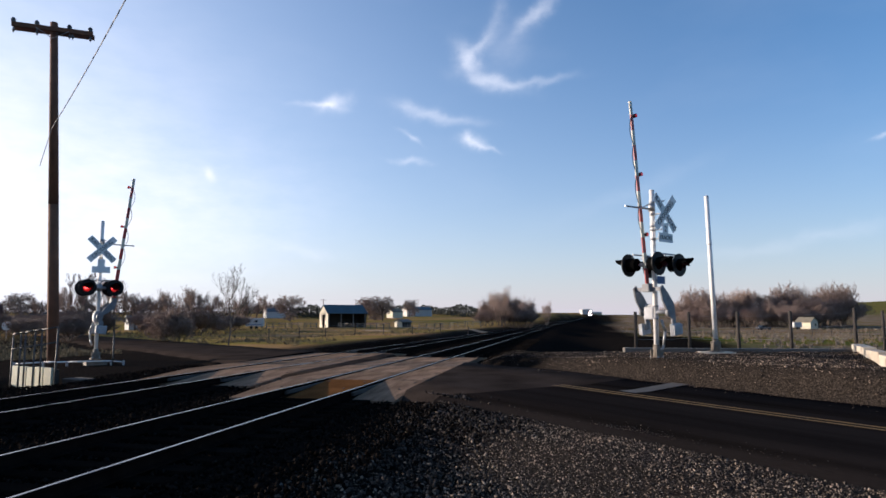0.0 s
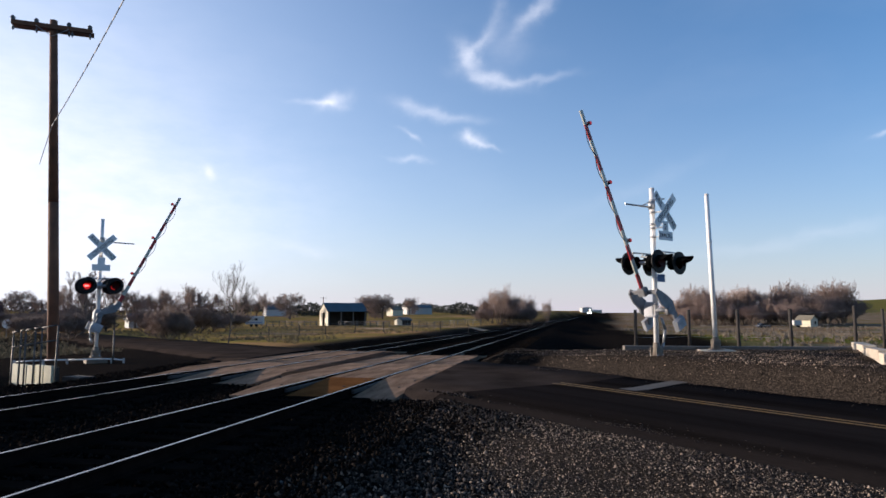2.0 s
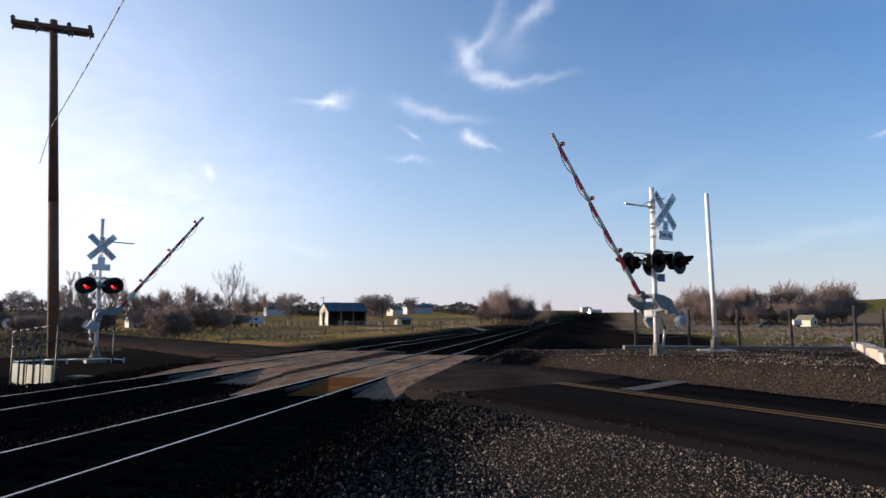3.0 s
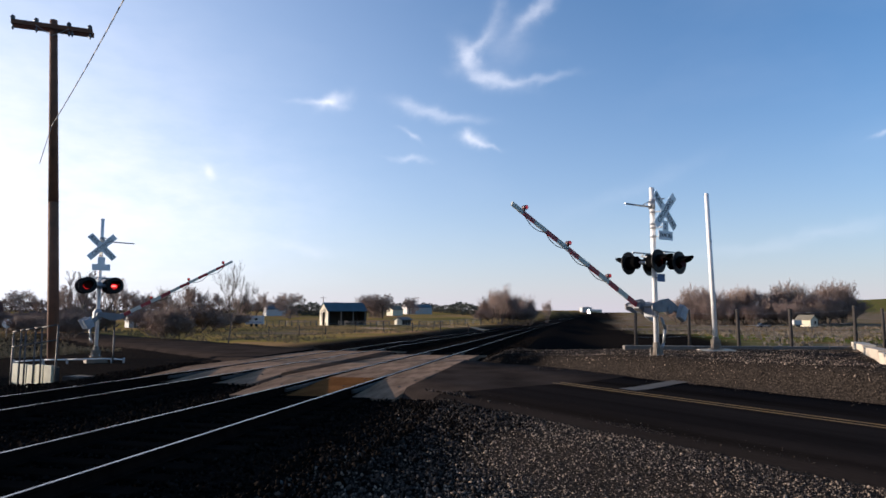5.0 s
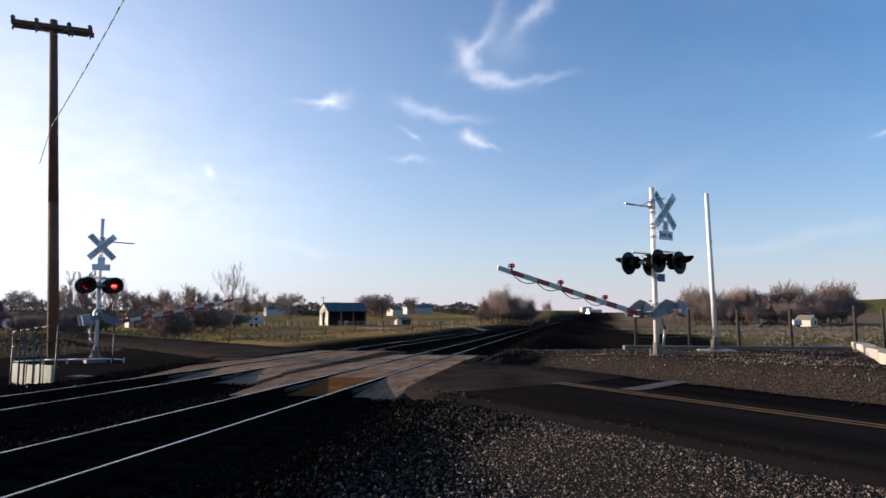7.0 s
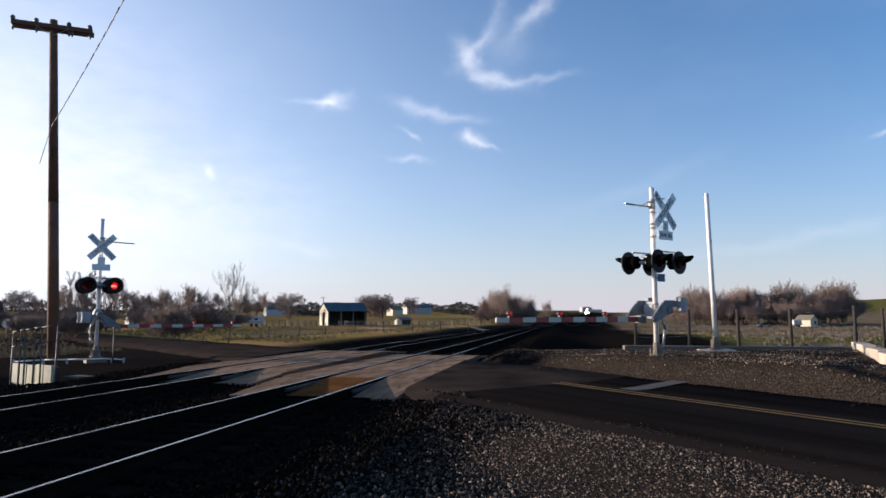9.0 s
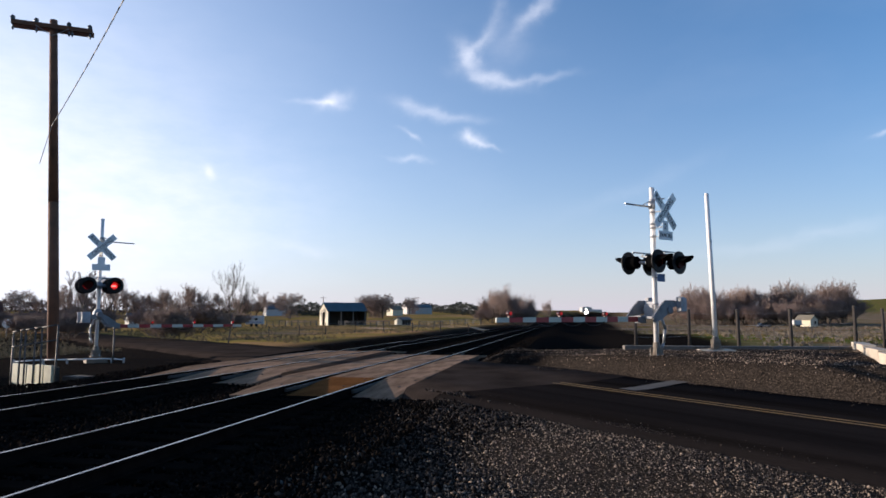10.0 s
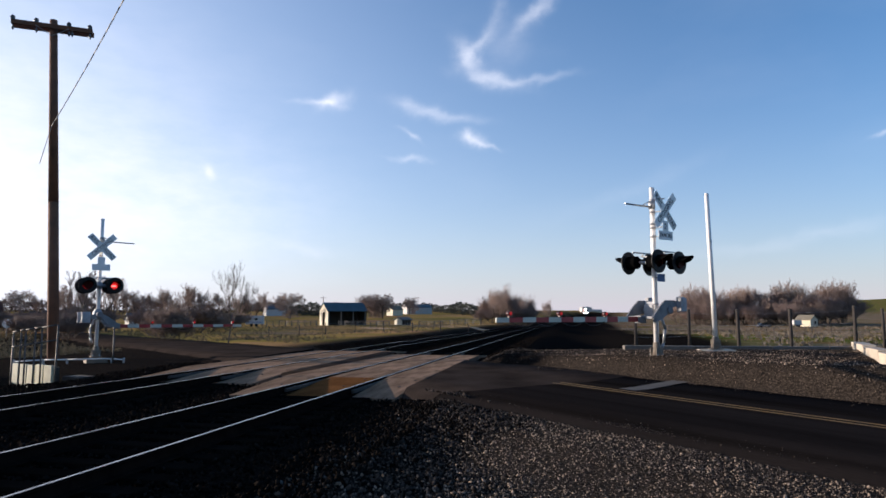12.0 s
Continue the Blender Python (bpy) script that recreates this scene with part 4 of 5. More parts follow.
# ---- beyond the tracks ----
def build_utility_pole():
    x, y = -15.95, 26.9
    z = gz(x, y)
    t = thing("utility_pole", pose(x, y, z, 0, -3.3, 0), "tall dark creosoted wooden utility pole with one crossarm", "utility pole")
    H_ = 14.45
    b = bmesh.new()
    tube(b, (0, 0, -0.5), (0, 0, 6.5), 0.225, 0.195, 20)
    tube(b, (0, 0, 6.5), (0, 0, H_), 0.195, 0.15, 20)
    part("pole", b, M["pole"], t)
    arm = Matrix.Translation((0, 0, H_ - 0.36)) @ pose(0, 0, 0, 0, 3.3, 0) @ pose(0, 0, 0, 0, 0, 20)
    b = bmesh.new()
    box(b, 0.0, -0.2, 0, 3.05, 0.12, 0.20, m=arm, bevel=0.015)
    box(b, 0.0, 0.2, 0, 3.05, 0.12, 0.20, m=arm, bevel=0.015)
    ca = part("crossarm", b, M["pole"], t)
    for e in (-1, 1):
        b = bmesh.new()
        tube(b, arm @ Vector((e * 0.62, -0.27, -0.05)), arm @ Vector((0, -0.22, -0.42)), 0.014, 0.014, 6)
        part("brace", b, M["galv"], t)
    for k, px in enumerate((-1.46, -0.60, 0.62, 0.74, 1.42)):
        b = bmesh.new()
        p = arm @ Vector((px, -0.2, 0))
        tube(b, p + Vector((0, 0, -0.36)), p + Vector((0, 0, 0.1)), 0.022, 0.022, 6)
        tube(b, p + Vector((0, 0, -0.30)), p + Vector((0, 0, -0.20)), 0.05, 0.05, 8)
        if k != 3:
            tube(b, p + Vector((0, 0, 0.08)), p + Vector((0, 0, 0.16)), 0.085, 0.095, 10)
            tube(b, p + Vector((0, 0, 0.16)), p + Vector((0, 0, 0.20)), 0.055, 0.055, 10)
            tube(b, p + Vector((0, 0, 0.20)), p + Vector((0, 0, 0.28)), 0.10, 0.05, 10)
        part("insulator", b, M["ceramic"], ca)
    # span wire that ends on the pole, and its tail
    def rope(name, a, c, sag, r, label):
        b = bmesh.new()
        a, c = Vector(a), Vector(c)
        pts = [a.lerp(c, k / 16) - Vector((0, 0, sag * 4 * (k / 16) * (1 - k / 16))) for k in range(17)]
        pipe(b, pts, r, 5)
        return tagged(part(name, b, M["wire"]), label, "cable")
    hook = (-16.4, 26.6, 9.28)
    rope("overhead_cable", (-7.93, 16.0, 10.07), hook, 0.10, 0.018, "pale thin overhead cable tied to the wooden pole")
    rope("overhead_cable", hook, (-17.07, 27.0, 7.74), 0.0, 0.014, "thin loose cable tail hanging from the wooden pole")


def build_headwall():
    """A pale concrete culvert head with a pipe railing before it."""
    z0 = -0.78
    t = thing("culvert_headwall", pose(-11.72, 18.85, z0 - 0.12, 0, 0, -26), "sunlit pale concrete culvert headwall below the track", "headwall")
    b = bmesh.new()
    box(b, 0.0, 0.06, 0.42, 1.90, 0.16, 0.84, bevel=0.015)
    part("wall", b, M["post"], t, "dark backing behind the pale planks")
    for k in range(5):
        b = bmesh.new()
        box(b, -0.76 + 0.38 * k, -0.05, 0.44 + random.uniform(-0.02, 0.02), 0.335, 0.07, 0.90, bevel=0.012)
        part("plank", b, M["timberlit"], t)
    b = bmesh.new()
    box(b, 1.36, 0.45, 0.30, 0.75, 0.5, 0.55, bevel=0.02)
    part("wing_wall", b, M["post"], t, "darker side block")
    t = thing("pipe_railing", pose(-11.40, 18.40, z0, 0, 0, -6), "bent grey pipe railing on thin posts", "railing")
    tops = []
    for k, px in enumerate((-0.72, -0.49, -0.33, -0.06, 0.16, 0.60)):
        b = bmesh.new()
        h = 1.70 + 0.19 * (px + 0.72) / 1.3 + (0.02 if k % 2 else -0.01)
        tube(b, (0, 0, -0.3), (0, 0, h), 0.024, 0.022, 8)
        o = part("post", b, M["galvdark"], t)
        o.matrix_basis = pose(px, 0, 0, 0, random.uniform(-0.8, 0.8), 0)
        tops.append((px, h))
    for name, k in (("top_rail", 0.0), ("middle_rail", -0.42)):
        b = bmesh.new()
        pts = [(px, -0.02, h + k * (1 if k else 1) + 0.01 * (-1) ** i) for i, (px, h) in enumerate(tops)]
        pipe(b, pts, 0.02, 8)
        part(name, b, M["galvdark"], t)
    # conduit lying on the ground beside the far signal
    t = thing("ground_pipe", Matrix(), "pale conduit on low stubs along the ground", "pipe")
    b = bmesh.new()
    pts = [(-15.4, 23.6), (-14.4, 23.7), (-13.6, 23.8), (-12.2, 24.2), (-11.8, 24.3)]
    pipe(b, [(x, y, gz(x, y) + 0.16 - (0.05 if i in (0, 4) else 0)) for i, (x, y) in enumerate(pts)], 0.022, 8)
    part("conduit", b, M["silver"], t)
    for x, y in pts:
        b = bmesh.new()
        box(b, x, y, gz(x, y) + 0.08, 0.07, 0.06, 0.2, bevel=0.015)
        part("stub", b, M["galv"], t)
    t = thing("marker_post", pose(-12.15, 24.2, gz(-12.15, 24.2)), "thin dark metal marker post beside the far signal", "post")
    b = bmesh.new()
    tube(b, (0, 0, -0.2), (0, 0, 1.22), 0.03, 0.03, 8)
    part("stake", b, M["galvdark"], t)
    t = thing("round_sign", pose(-46, 69, gz(-46, 69), 0, 0, 25), "round road sign seen from its pale back on a post", "road sign")
    b = bmesh.new()
    tube(b, (0, 0, -0.2), (0, 0, 1.8), 0.04, 0.04, 8)
    part("post", b, M["galv"], t)
    b = bmesh.new()
    tube(b, (0, -0.02, 1.4), (0, 0.0, 1.4), 0.46, 0.46, 28)
    part("disc", b, M["sign"], t)


M["cobble"] = mat("pale_cobble", (0.19, 0.18, 0.165), 0.7, vary=0.25, scale=8, fine=60, bump=0.2, rnd=-0.3)
M["galvdark"] = mat("dull_pipe", (0.07, 0.067, 0.064), 0.6, 0.5, vary=0.3, scale=6, fine=60, bump=0.1)
scatter_stones()
build_white_pole()
build_walls()
posts = [(6.32, 21.5), (8.1, 21.55), (9.75, 21.6), (11.45, 21.55), (13.42, 21.3)]
build_fence(posts, [1.57 + up - gz(*p) for p, up in zip(posts, (0, 0, 0, 0.02, 0.13))], [1, 0.5, -1.0, -1.5, -3.0], (0.9, 0.6, 0.3),
            "dark weathered wooden posts with thin wire behind a block wall", 0.055)
posts = [(14.15, 21.0), (12.9, 17.9), (11.6, 14.9)]
build_fence(posts, [1.6 - gz(*p) for p in posts], [-1, 1, 0.5], (0.9, 0.6), "grey wooden posts with thin wire above the side wall", 0.05)
build_utility_pole()
build_headwall()


# ---- trees and brush, bare in winter ----
def bare_tree(seed, height, spread, levels=5, lean=0.15, trunk=0.30, stems=1, up=0.25, kids=(3, 4), taper=0.62, rmin=0.012, first=0.34, low=-0.25, high=0.7):
    """Vertices and faces of trunk and twigs: limbs that fork, thin out and droop or rise."""
    rng = random.Random(seed)
    wood, twigs = ([], []), ([], [])

    def limb(store, a, b, r1, r2, sides):
        vs, fs = store
        ax = (b - a).normalized()
        u = ax.orthogonal().normalized()
        w = ax.cross(u)
        k = len(vs)
        for p, r in ((a, r1), (b, r2)):
            for i in range(sides):
                an = 2 * math.pi * i / sides
                vs.append(tuple(p + (u * math.cos(an) + w * math.sin(an)) * r))
        for i in range(sides):
            j = (i + 1) % sides
            fs.append((k + i, k + j, k + sides + j, k + sides + i))

    def grow(p, d, ln, r, lev):
        segs = 3 if lev < 2 else 2
        for i in range(segs):
            d2 = (d + Vector((rng.uniform(-1, 1), rng.uniform(-1, 1), rng.uniform(-0.6, 1) * up * 2)) * 0.17).normalized()
            e = p + d2 * (ln / segs)
            r2 = max(r * (0.86 if lev else 0.9), rmin)
            limb(wood if lev < 2 else twigs, p, e, r, r2, 6 if lev < 2 else 3)
            if lev < levels and i > 0 - (lev > 0):
                for _ in range(rng.choice(kids) if i == segs - 1 else rng.choice((1, 1, 2))):
                    side = Vector((rng.uniform(-1, 1), rng.uniform(-1, 1), rng.uniform(low, high)))
                    nd = (d2 * rng.uniform(0.35, 0.9) + side.normalized() * spread + Vector((0, 0, up * 0.5))).normalized()
                    grow(e, nd, ln * rng.uniform(0.52, 0.80), r2 * taper, lev + 1)
            p, d, r = e, d2, r2
    for k in range(stems):
        a = 2 * math.pi * k / stems + rng.random()
        d = Vector((math.cos(a) * lean * (1 if stems > 1 else 0.4), math.sin(a) * lean * (1 if stems > 1 else 0.4), 1)).normalized()
        st = Vector((math.cos(a), math.sin(a), 0)) * (0.0 if stems == 1 else 0.15 * height * lean * rng.random())
        grow(st - d * 0.2, d, height * first, trunk * height * 0.075, 0)
    top = max(v[2] for v in twigs[0])
    k = height / top
    for st in (wood, twigs):
        st[0][:] = [(x * k, y * k, z * k) for x, y, z in st[0]]
    return wood, twigs


def plant(name, seed, places, label, category, group, twig, height=6, **kw):
    """places: x, y, height, turn, and how wide for its height."""
    wood, twigs = bare_tree(seed, height, **kw)
    base = None
    for x, y, h, turn, wide in places:
        m = pose(x, y, gz(x, y) - 0.1, 0, 0, turn)
        if base is None:
            t = thing(name, m, label, category, group)
            raw("trunk", *wood, M["bark"], t)
            raw("crown", *twigs, twig, t)
            base = t
        else:
            t = copy_thing(base, m)
        t.scale = (h / height * wide, h / height * wide, h / height)


def far(x, d):
    return ((x - 784) / 1150 * d, d)


rng_ = random.Random(3)
plant("bare_tree", 11, [(*far(407, 41), 5.5, 0, 0.85)], "slender pale leafless tree standing in the field by the road", "tree", "", M["twig_pale"], spread=0.5, levels=5, up=0.5, trunk=0.10, kids=(2, 2, 3), rmin=0.004, first=0.24)
plant("bare_tree", 12, [(*far(150, 85), 8.4, 40, 1.2), (*far(122, 95), 7.0, 140, 1.2), (*far(192, 100), 8.6, 250, 1.1), (*far(205, 112), 9.0, 10, 1.0), (*far(165, 90), 6.0, 80, 1.5), (*far(136, 88), 5.5, 300, 1.5)],
      "brown leafless tree beyond the far signal", "tree", "trees beyond the far signal", M["twig_mid"], spread=0.45, levels=5, up=0.6, trunk=0.20, first=0.27, kids=(2, 2, 3), rmin=0.009, low=-0.15, high=0.9)
plant("bare_tree", 13, [(*far(345, 120), 8.6, 20, 1.2), (*far(285, 125), 7.4, 200, 1.3), (*far(272, 135), 7.6, 70, 1.0), (*far(312, 140), 6.8, 120, 1.3), (*far(255, 160), 8.0, 300, 1.1), (*far(440, 170), 8.6, 80, 1.0),
                        (*far(455, 175), 7.0, 180, 1.0), (*far(372, 160), 7.0, 190, 1.3), (*far(425, 165), 7.4, 10, 1.1), (*far(228, 150), 9.6, 45, 1.0), (*far(243, 130), 7.8, 95, 1.1), (*far(298, 112), 7.6, 15, 1.0), (*far(330, 150), 9.4, 222, 1.1), (*far(360, 118), 7.2, 333, 1.2), (*far(466, 160), 8.6, 133, 0.9), (*far(392, 190), 9.5, 60, 1.3), (*far(100, 150), 9.0, 160, 1.2), (*far(70, 170), 8.0, 60, 1.2)],
      "spreading brown leafless tree in the far fields", "tree", "bare trees in the fields", M["twig_mid"], spread=0.5, levels=5, up=0.5, trunk=0.22, rmin=0.010, first=0.25, kids=(2, 2, 3), low=-0.2, high=0.8)
plant("bare_tree", 14, [(*far(514, 260), 11.0, 0, 1.15), (*far(648, 270), 10.6, 90, 0.95), (*far(678, 270), 11.0, 200, 0.9), (*far(38, 300), 11.0, 30, 1.1), (*far(725, 330), 9.4, 60, 0.9), (*far(664, 280), 8.6, 20, 1.0)],
      "round-crowned leafless tree on the skyline", "tree", "skyline trees", M["twig_mid"], spread=0.95, levels=4, up=0.12, trunk=0.28, kids=(4, 5), rmin=0.016, first=0.26, low=-0.75, high=0.6)
plant("willow_clump", 15, [(*far(885, 150), 9.6, 0, 0.9), (*far(868, 155), 8.0, 70, 0.9), (*far(905, 152), 8.6, 160, 0.9), (*far(925, 160), 8.2, 230, 0.9), (*far(938, 165), 8.0, 310, 0.7), (*far(856, 165), 6.4, 100, 0.9), (*far(967, 210), 8.0, 10, 0.6),
                           (*far(893, 165), 8.0, 200, 1.2), (*far(915, 170), 7.0, 20, 1.2)],
      "dense brown leafless willow clump beside the railway", "tree", "willows by the railway", M["twig_mid"], spread=0.55, levels=5, up=0.5, stems=7, lean=0.45, trunk=0.10, kids=(1, 2, 2), rmin=0.008, first=0.27, low=-0.3)
plant("shrub", 16, [(*far(303, 48), 2.7, 0, 0.85), (*far(288, 50), 2.0, 90, 0.7), (*far(320, 50), 1.9, 200, 0.8), (*far(128, 56), 2.6, 30, 1.0), (*far(118, 62), 2.4, 160, 1.1), (*far(58, 70), 2.6, 20, 1.2), (*far(28, 82), 3.0, 110, 1.2), (*far(78, 92), 3.2, 210, 1.2), (*far(-8, 78), 3.0, 310, 1.2), (*far(45, 100), 3.4, 70, 1.3), (*far(100, 84), 3.0, 150, 1.1)] + [(*far(118 + 24 * i + rng_.uniform(-8, 8), 84 + rng_.uniform(-8, 30)), (rng_.uniform(2.4, 3.8) if i not in (3, 6) else 1.8), rng_.uniform(0, 360), rng_.uniform(0.9, 1.3)) for i in range(13) if i not in (4, 5)],
      "dense leafless brown shrub at the roadside", "shrub", "roadside shrubs", M["twig"], height=3, spread=0.8, rmin=0.010, levels=4, up=0.4, stems=12, lean=0.9, trunk=0.12, kids=(3, 4))
plant("tall_shrub", 17, [(*far(1210 + 17.5 * i + rng_.uniform(-6, 6), 235 + rng_.uniform(-12, 25)), (13.4 + 2.2 * math.sin(i * 1.3) + rng_.uniform(-1.3, 1.3)) * (1.15 if i > 13 else 1.0), rng_.uniform(0, 360), rng_.uniform(0.8, 1.1)) for i in range(17)] + [(*far(1215 + 21 * i + rng_.uniform(-8, 8), 228 + rng_.uniform(-8, 20)), rng_.uniform(5.0, 7.5), rng_.uniform(0, 360), rng_.uniform(1.0, 1.4)) for i in range(13)],
      "leafless brown brush along the low ground", "shrub", "brush beyond the fence", M["twig_mid"], spread=0.50, levels=5, up=0.6, stems=6, lean=0.40, trunk=0.09, kids=(1, 2, 2), rmin=0.010, first=0.27, low=-0.3)


plant("thicket", 18, [(*far(1206 + 16 * i + rng_.uniform(-6, 6), 222 + rng_.uniform(-6, 26)), rng_.uniform(7.5, 11.5), rng_.uniform(0, 360), rng_.uniform(0.8, 1.2)) for i in range(19)],
      "dense reddish-brown leafless thicket on the low ground", "shrub", "thickets beyond the fence", M["twig_mid"], height=5, spread=0.6, rmin=0.014, levels=4, up=0.5, stems=16, lean=0.75, trunk=0.08, kids=(2, 3), low=-0.5)
plant("thicket", 19, [(*far(95 + 27 * i + rng_.uniform(-9, 9), 118 + rng_.uniform(-14, 30)), rng_.uniform(2.4, 4.2), rng_.uniform(0, 360), rng_.uniform(1.0, 1.5)) for i in range(13) if i not in (4, 5)] + [(*far(856 + 15 * i, 150 + rng_.uniform(0, 14)), rng_.uniform(3.6, 5.6), rng_.uniform(0, 360), 1.2) for i in range(6)],
      "dense brown leafless thicket under bare trees", "shrub", "thickets under the trees", M["twig_mid"], height=4, spread=0.6, rmin=0.012, levels=4, up=0.5, stems=14, lean=0.7, trunk=0.08, kids=(2, 3), low=-0.5)


def far_woods():
    """The dark hedge of evergreens along the skyline: many small clumps in one piece."""
    rng = np.random.default_rng(8)
    P, S = [], []
    for x in np.arange(420, 862, 1.6):
        d = 380 + 60 * math.sin(x * 0.02)
        for _ in range(30):
            xx, dd = x + rng.uniform(-3, 3), d + rng.uniform(-20, 20)
            X = (xx - 784) / 1150 * dd
            h = (4.0 + 2.0 * noise.noise((x * 0.03, 0, 0)) + 1.6 * noise.noise((x * 0.13, 4, 0))) * rng.uniform(0.0, 1.2)
            P.append((X, dd, gz(X, dd) + max(0.1, h))); S.append(rng.uniform(0.25, 0.6))
    ob = stones("far_woods", np.array(P), np.array(S), M["conifer"], "dark evergreen hedges and woods along the skyline", 12)
    ob["category"] = "woods"
    P, S = [], []
    for x in np.arange(-80, 440, 1.4):
        d = 300 + 40 * math.sin(x * 0.03)
        for _ in range(34):
            xx, dd = x + rng.uniform(-3, 3), d + rng.uniform(-25, 25)
            X = (xx - 784) / 1150 * dd
            h = (4.4 + 2.6 * noise.noise((x * 0.04, 7, 0)) + 1.8 * noise.noise((x * 0.17, 2, 0))) * rng.uniform(0.0, 1.15)
            P.append((X, dd, gz(X, dd) + max(0.1, h))); S.append(rng.uniform(0.15, 0.4))
    ob = stones("far_woods", np.array(P), np.array(S), M["farwood"], "brown leafless hedges and woods along the skyline", 13)
    ob["category"] = "woods"


far_woods()


def grass():
    """Tufts of dry grass and grey sage on the low land, too many to count."""
    rng = np.random.default_rng(4)

    def tufts(name, x, y, h, material, label, blades=9):
        n = len(x)
        z = ground_z(x, y)
        a = rng.uniform(0, 6.283, (n, blades))
        ln = rng.uniform(0.5, 1.0, (n, blades)) * h[:, None]
        out = rng.uniform(0.15, 0.75, (n, blades)) * ln
        bx, by = rng.uniform(-0.3, 0.3, (n, blades)) * h[:, None], rng.uniform(-0.3, 0.3, (n, blades)) * h[:, None]
        w = 0.05 * h[:, None] + 0.01
        cx, cy = x[:, None] + bx, y[:, None] + by
        base = np.stack([cx - w * np.sin(a), cy + w * np.cos(a), z[:, None] - 0.05 + 0 * a], -1)
        base2 = np.stack([cx + w * np.sin(a), cy - w * np.cos(a), z[:, None] - 0.05 + 0 * a], -1)
        tip = np.stack([cx + out * np.cos(a), cy + out * np.sin(a), z[:, None] + ln], -1)
        V = np.stack([base, base2, tip], 2).reshape(-1, 3)
        F = np.arange(len(V)).reshape(-1, 3)
        ob = raw(name, V.tolist(), F.tolist(), material)
        return tagged(ob, label, "grass", kind="stuff")

    # right of the track: sage on the low ground
    d = 34 + 190 * rng.random(3400) ** 1.3
    x = (rng.uniform(1010, 1600, len(d)) - 784) / 1150 * d
    s, l = to_track(x, d)
    ok = (l < -14) & (lumps(x, d, 0.2) + rng.uniform(-0.7, 0.7, len(d)) > -0.1)
    tufts("sage_brush", x[ok], d[ok], rng.uniform(0.25, 0.7, ok.sum()), M["sage"], "grey sage and dead weeds on the low ground", 14)
    d = 27 + 150 * rng.random(9000) ** 1.4
    x = (rng.uniform(1000, 1600, len(d)) - 784) / 1150 * d
    s, l = to_track(x, d)
    ok = (l < -14) & ((d < 55) | (d > 125) | (rng.random(len(d)) < 0.3))
    tufts("dry_grass", x[ok], d[ok], rng.uniform(0.12, 0.32, ok.sum()), M["dry"], "short dry grass on the low ground")
    # left fields
    d = 33 + 130 * rng.random(12000) ** 1.5
    x = (rng.uniform(-60, 880, len(d)) - 784) / 1150 * d
    s, l = to_track(x, d)
    r, q = to_road(x, d)
    ok = (l > 15.5) & ((q < 7) | (q > 16)) & (lumps(x, d, 0.13) + rng.uniform(-0.8, 0.8, len(d)) > -0.2)
    tufts("dry_grass", x[ok], d[ok], rng.uniform(0.12, 0.35, ok.sum()), M["dry"], "tufts of dry winter grass in the field")


grass()


# ---- farm buildings and far things ----
def gable_house(name, x, y, turn, w, dpt, eave, ridge, wall, roof, label, category, door=None, windows=(), over=0.25, open_side=None):
    """Gable faces local -y."""
    t = thing(name, pose(x, y, gz(x, y) - 0.05, 0, 0, turn), label, category)
    th = 0.15
    for nm, yy in (("front_wall", 0), ("back_wall", dpt - th)):
        b = bmesh.new()
        if door and yy == 0:
            dx, dw, dh = door
            prism(b, [(-w / 2, 0), (dx - dw / 2, 0), (dx - dw / 2, dh), (dx + dw / 2, dh), (dx + dw / 2, 0), (w / 2, 0), (w / 2, eave), (0, ridge), (-w / 2, eave)], yy, yy + th)
        else:
            prism(b, [(-w / 2, 0), (w / 2, 0), (w / 2, eave), (0, ridge), (-w / 2, eave)], yy, yy + th)
        # with an open side, dark walls paint the shade inside the building
        part("wall", b, wall if yy == 0 or open_side is None else M["dark"], t)
    for e in (-1, 1):
        if open_side == e:
            n = 4
            for i in range(n):
                b = bmesh.new()
                box(b, e * (w / 2 - 0.1), th + 0.2 + (dpt - 2 * th - 0.4) * i / (n - 1), eave / 2, 0.2, 0.2, eave)
                part("post", b, M["grey"], t)
            continue
        b = bmesh.new()
        box(b, e * (w / 2 - th / 2), dpt / 2, eave / 2, th, dpt - 2 * th, eave)
        # same dark wall colour for the shaded interior
        part("wall", b, wall if open_side is None else M["dark"], t)
    for e in (-1, 1):
        b = bmesh.new()
        k = (ridge - eave) / (w / 2)
        xe = w / 2 + over
        prism(b, [(0, ridge + 0.02), (e * xe, eave - k * over + 0.02), (e * xe, eave - k * over + 0.14), (0, ridge + 0.14)], -over, dpt + over)
        part("roof", b, roof, t)
    for side, a, zz, ww, hh in windows:
        b = bmesh.new()
        if side == 0:
            box(b, a, -0.03, zz, ww, 0.05, hh)
        else:
            box(b, side * (w / 2 + 0.02), a, zz, 0.05, ww, hh)
        part("window", b, M["glass"], t)
    return t


X, Y = far(574, 165)
barn = gable_house("barn", X, Y, -60, 6.0, 10.4, 3.7, 5.7, M["cream"], M["metalroof"], "cream gabled barn with a long blue-grey roof and open dark side", "barn", door=(-0.1, 1.8, 3.3), open_side=1)
X, Y = far(705, 170)
gable_house("field_shed", X, Y, -48, 3.0, 3.2, 1.4, 2.0, M["cream"], M["grey"], "small pale livestock shelter in the field", "shed", open_side=1)
X, Y = far(228, 140)
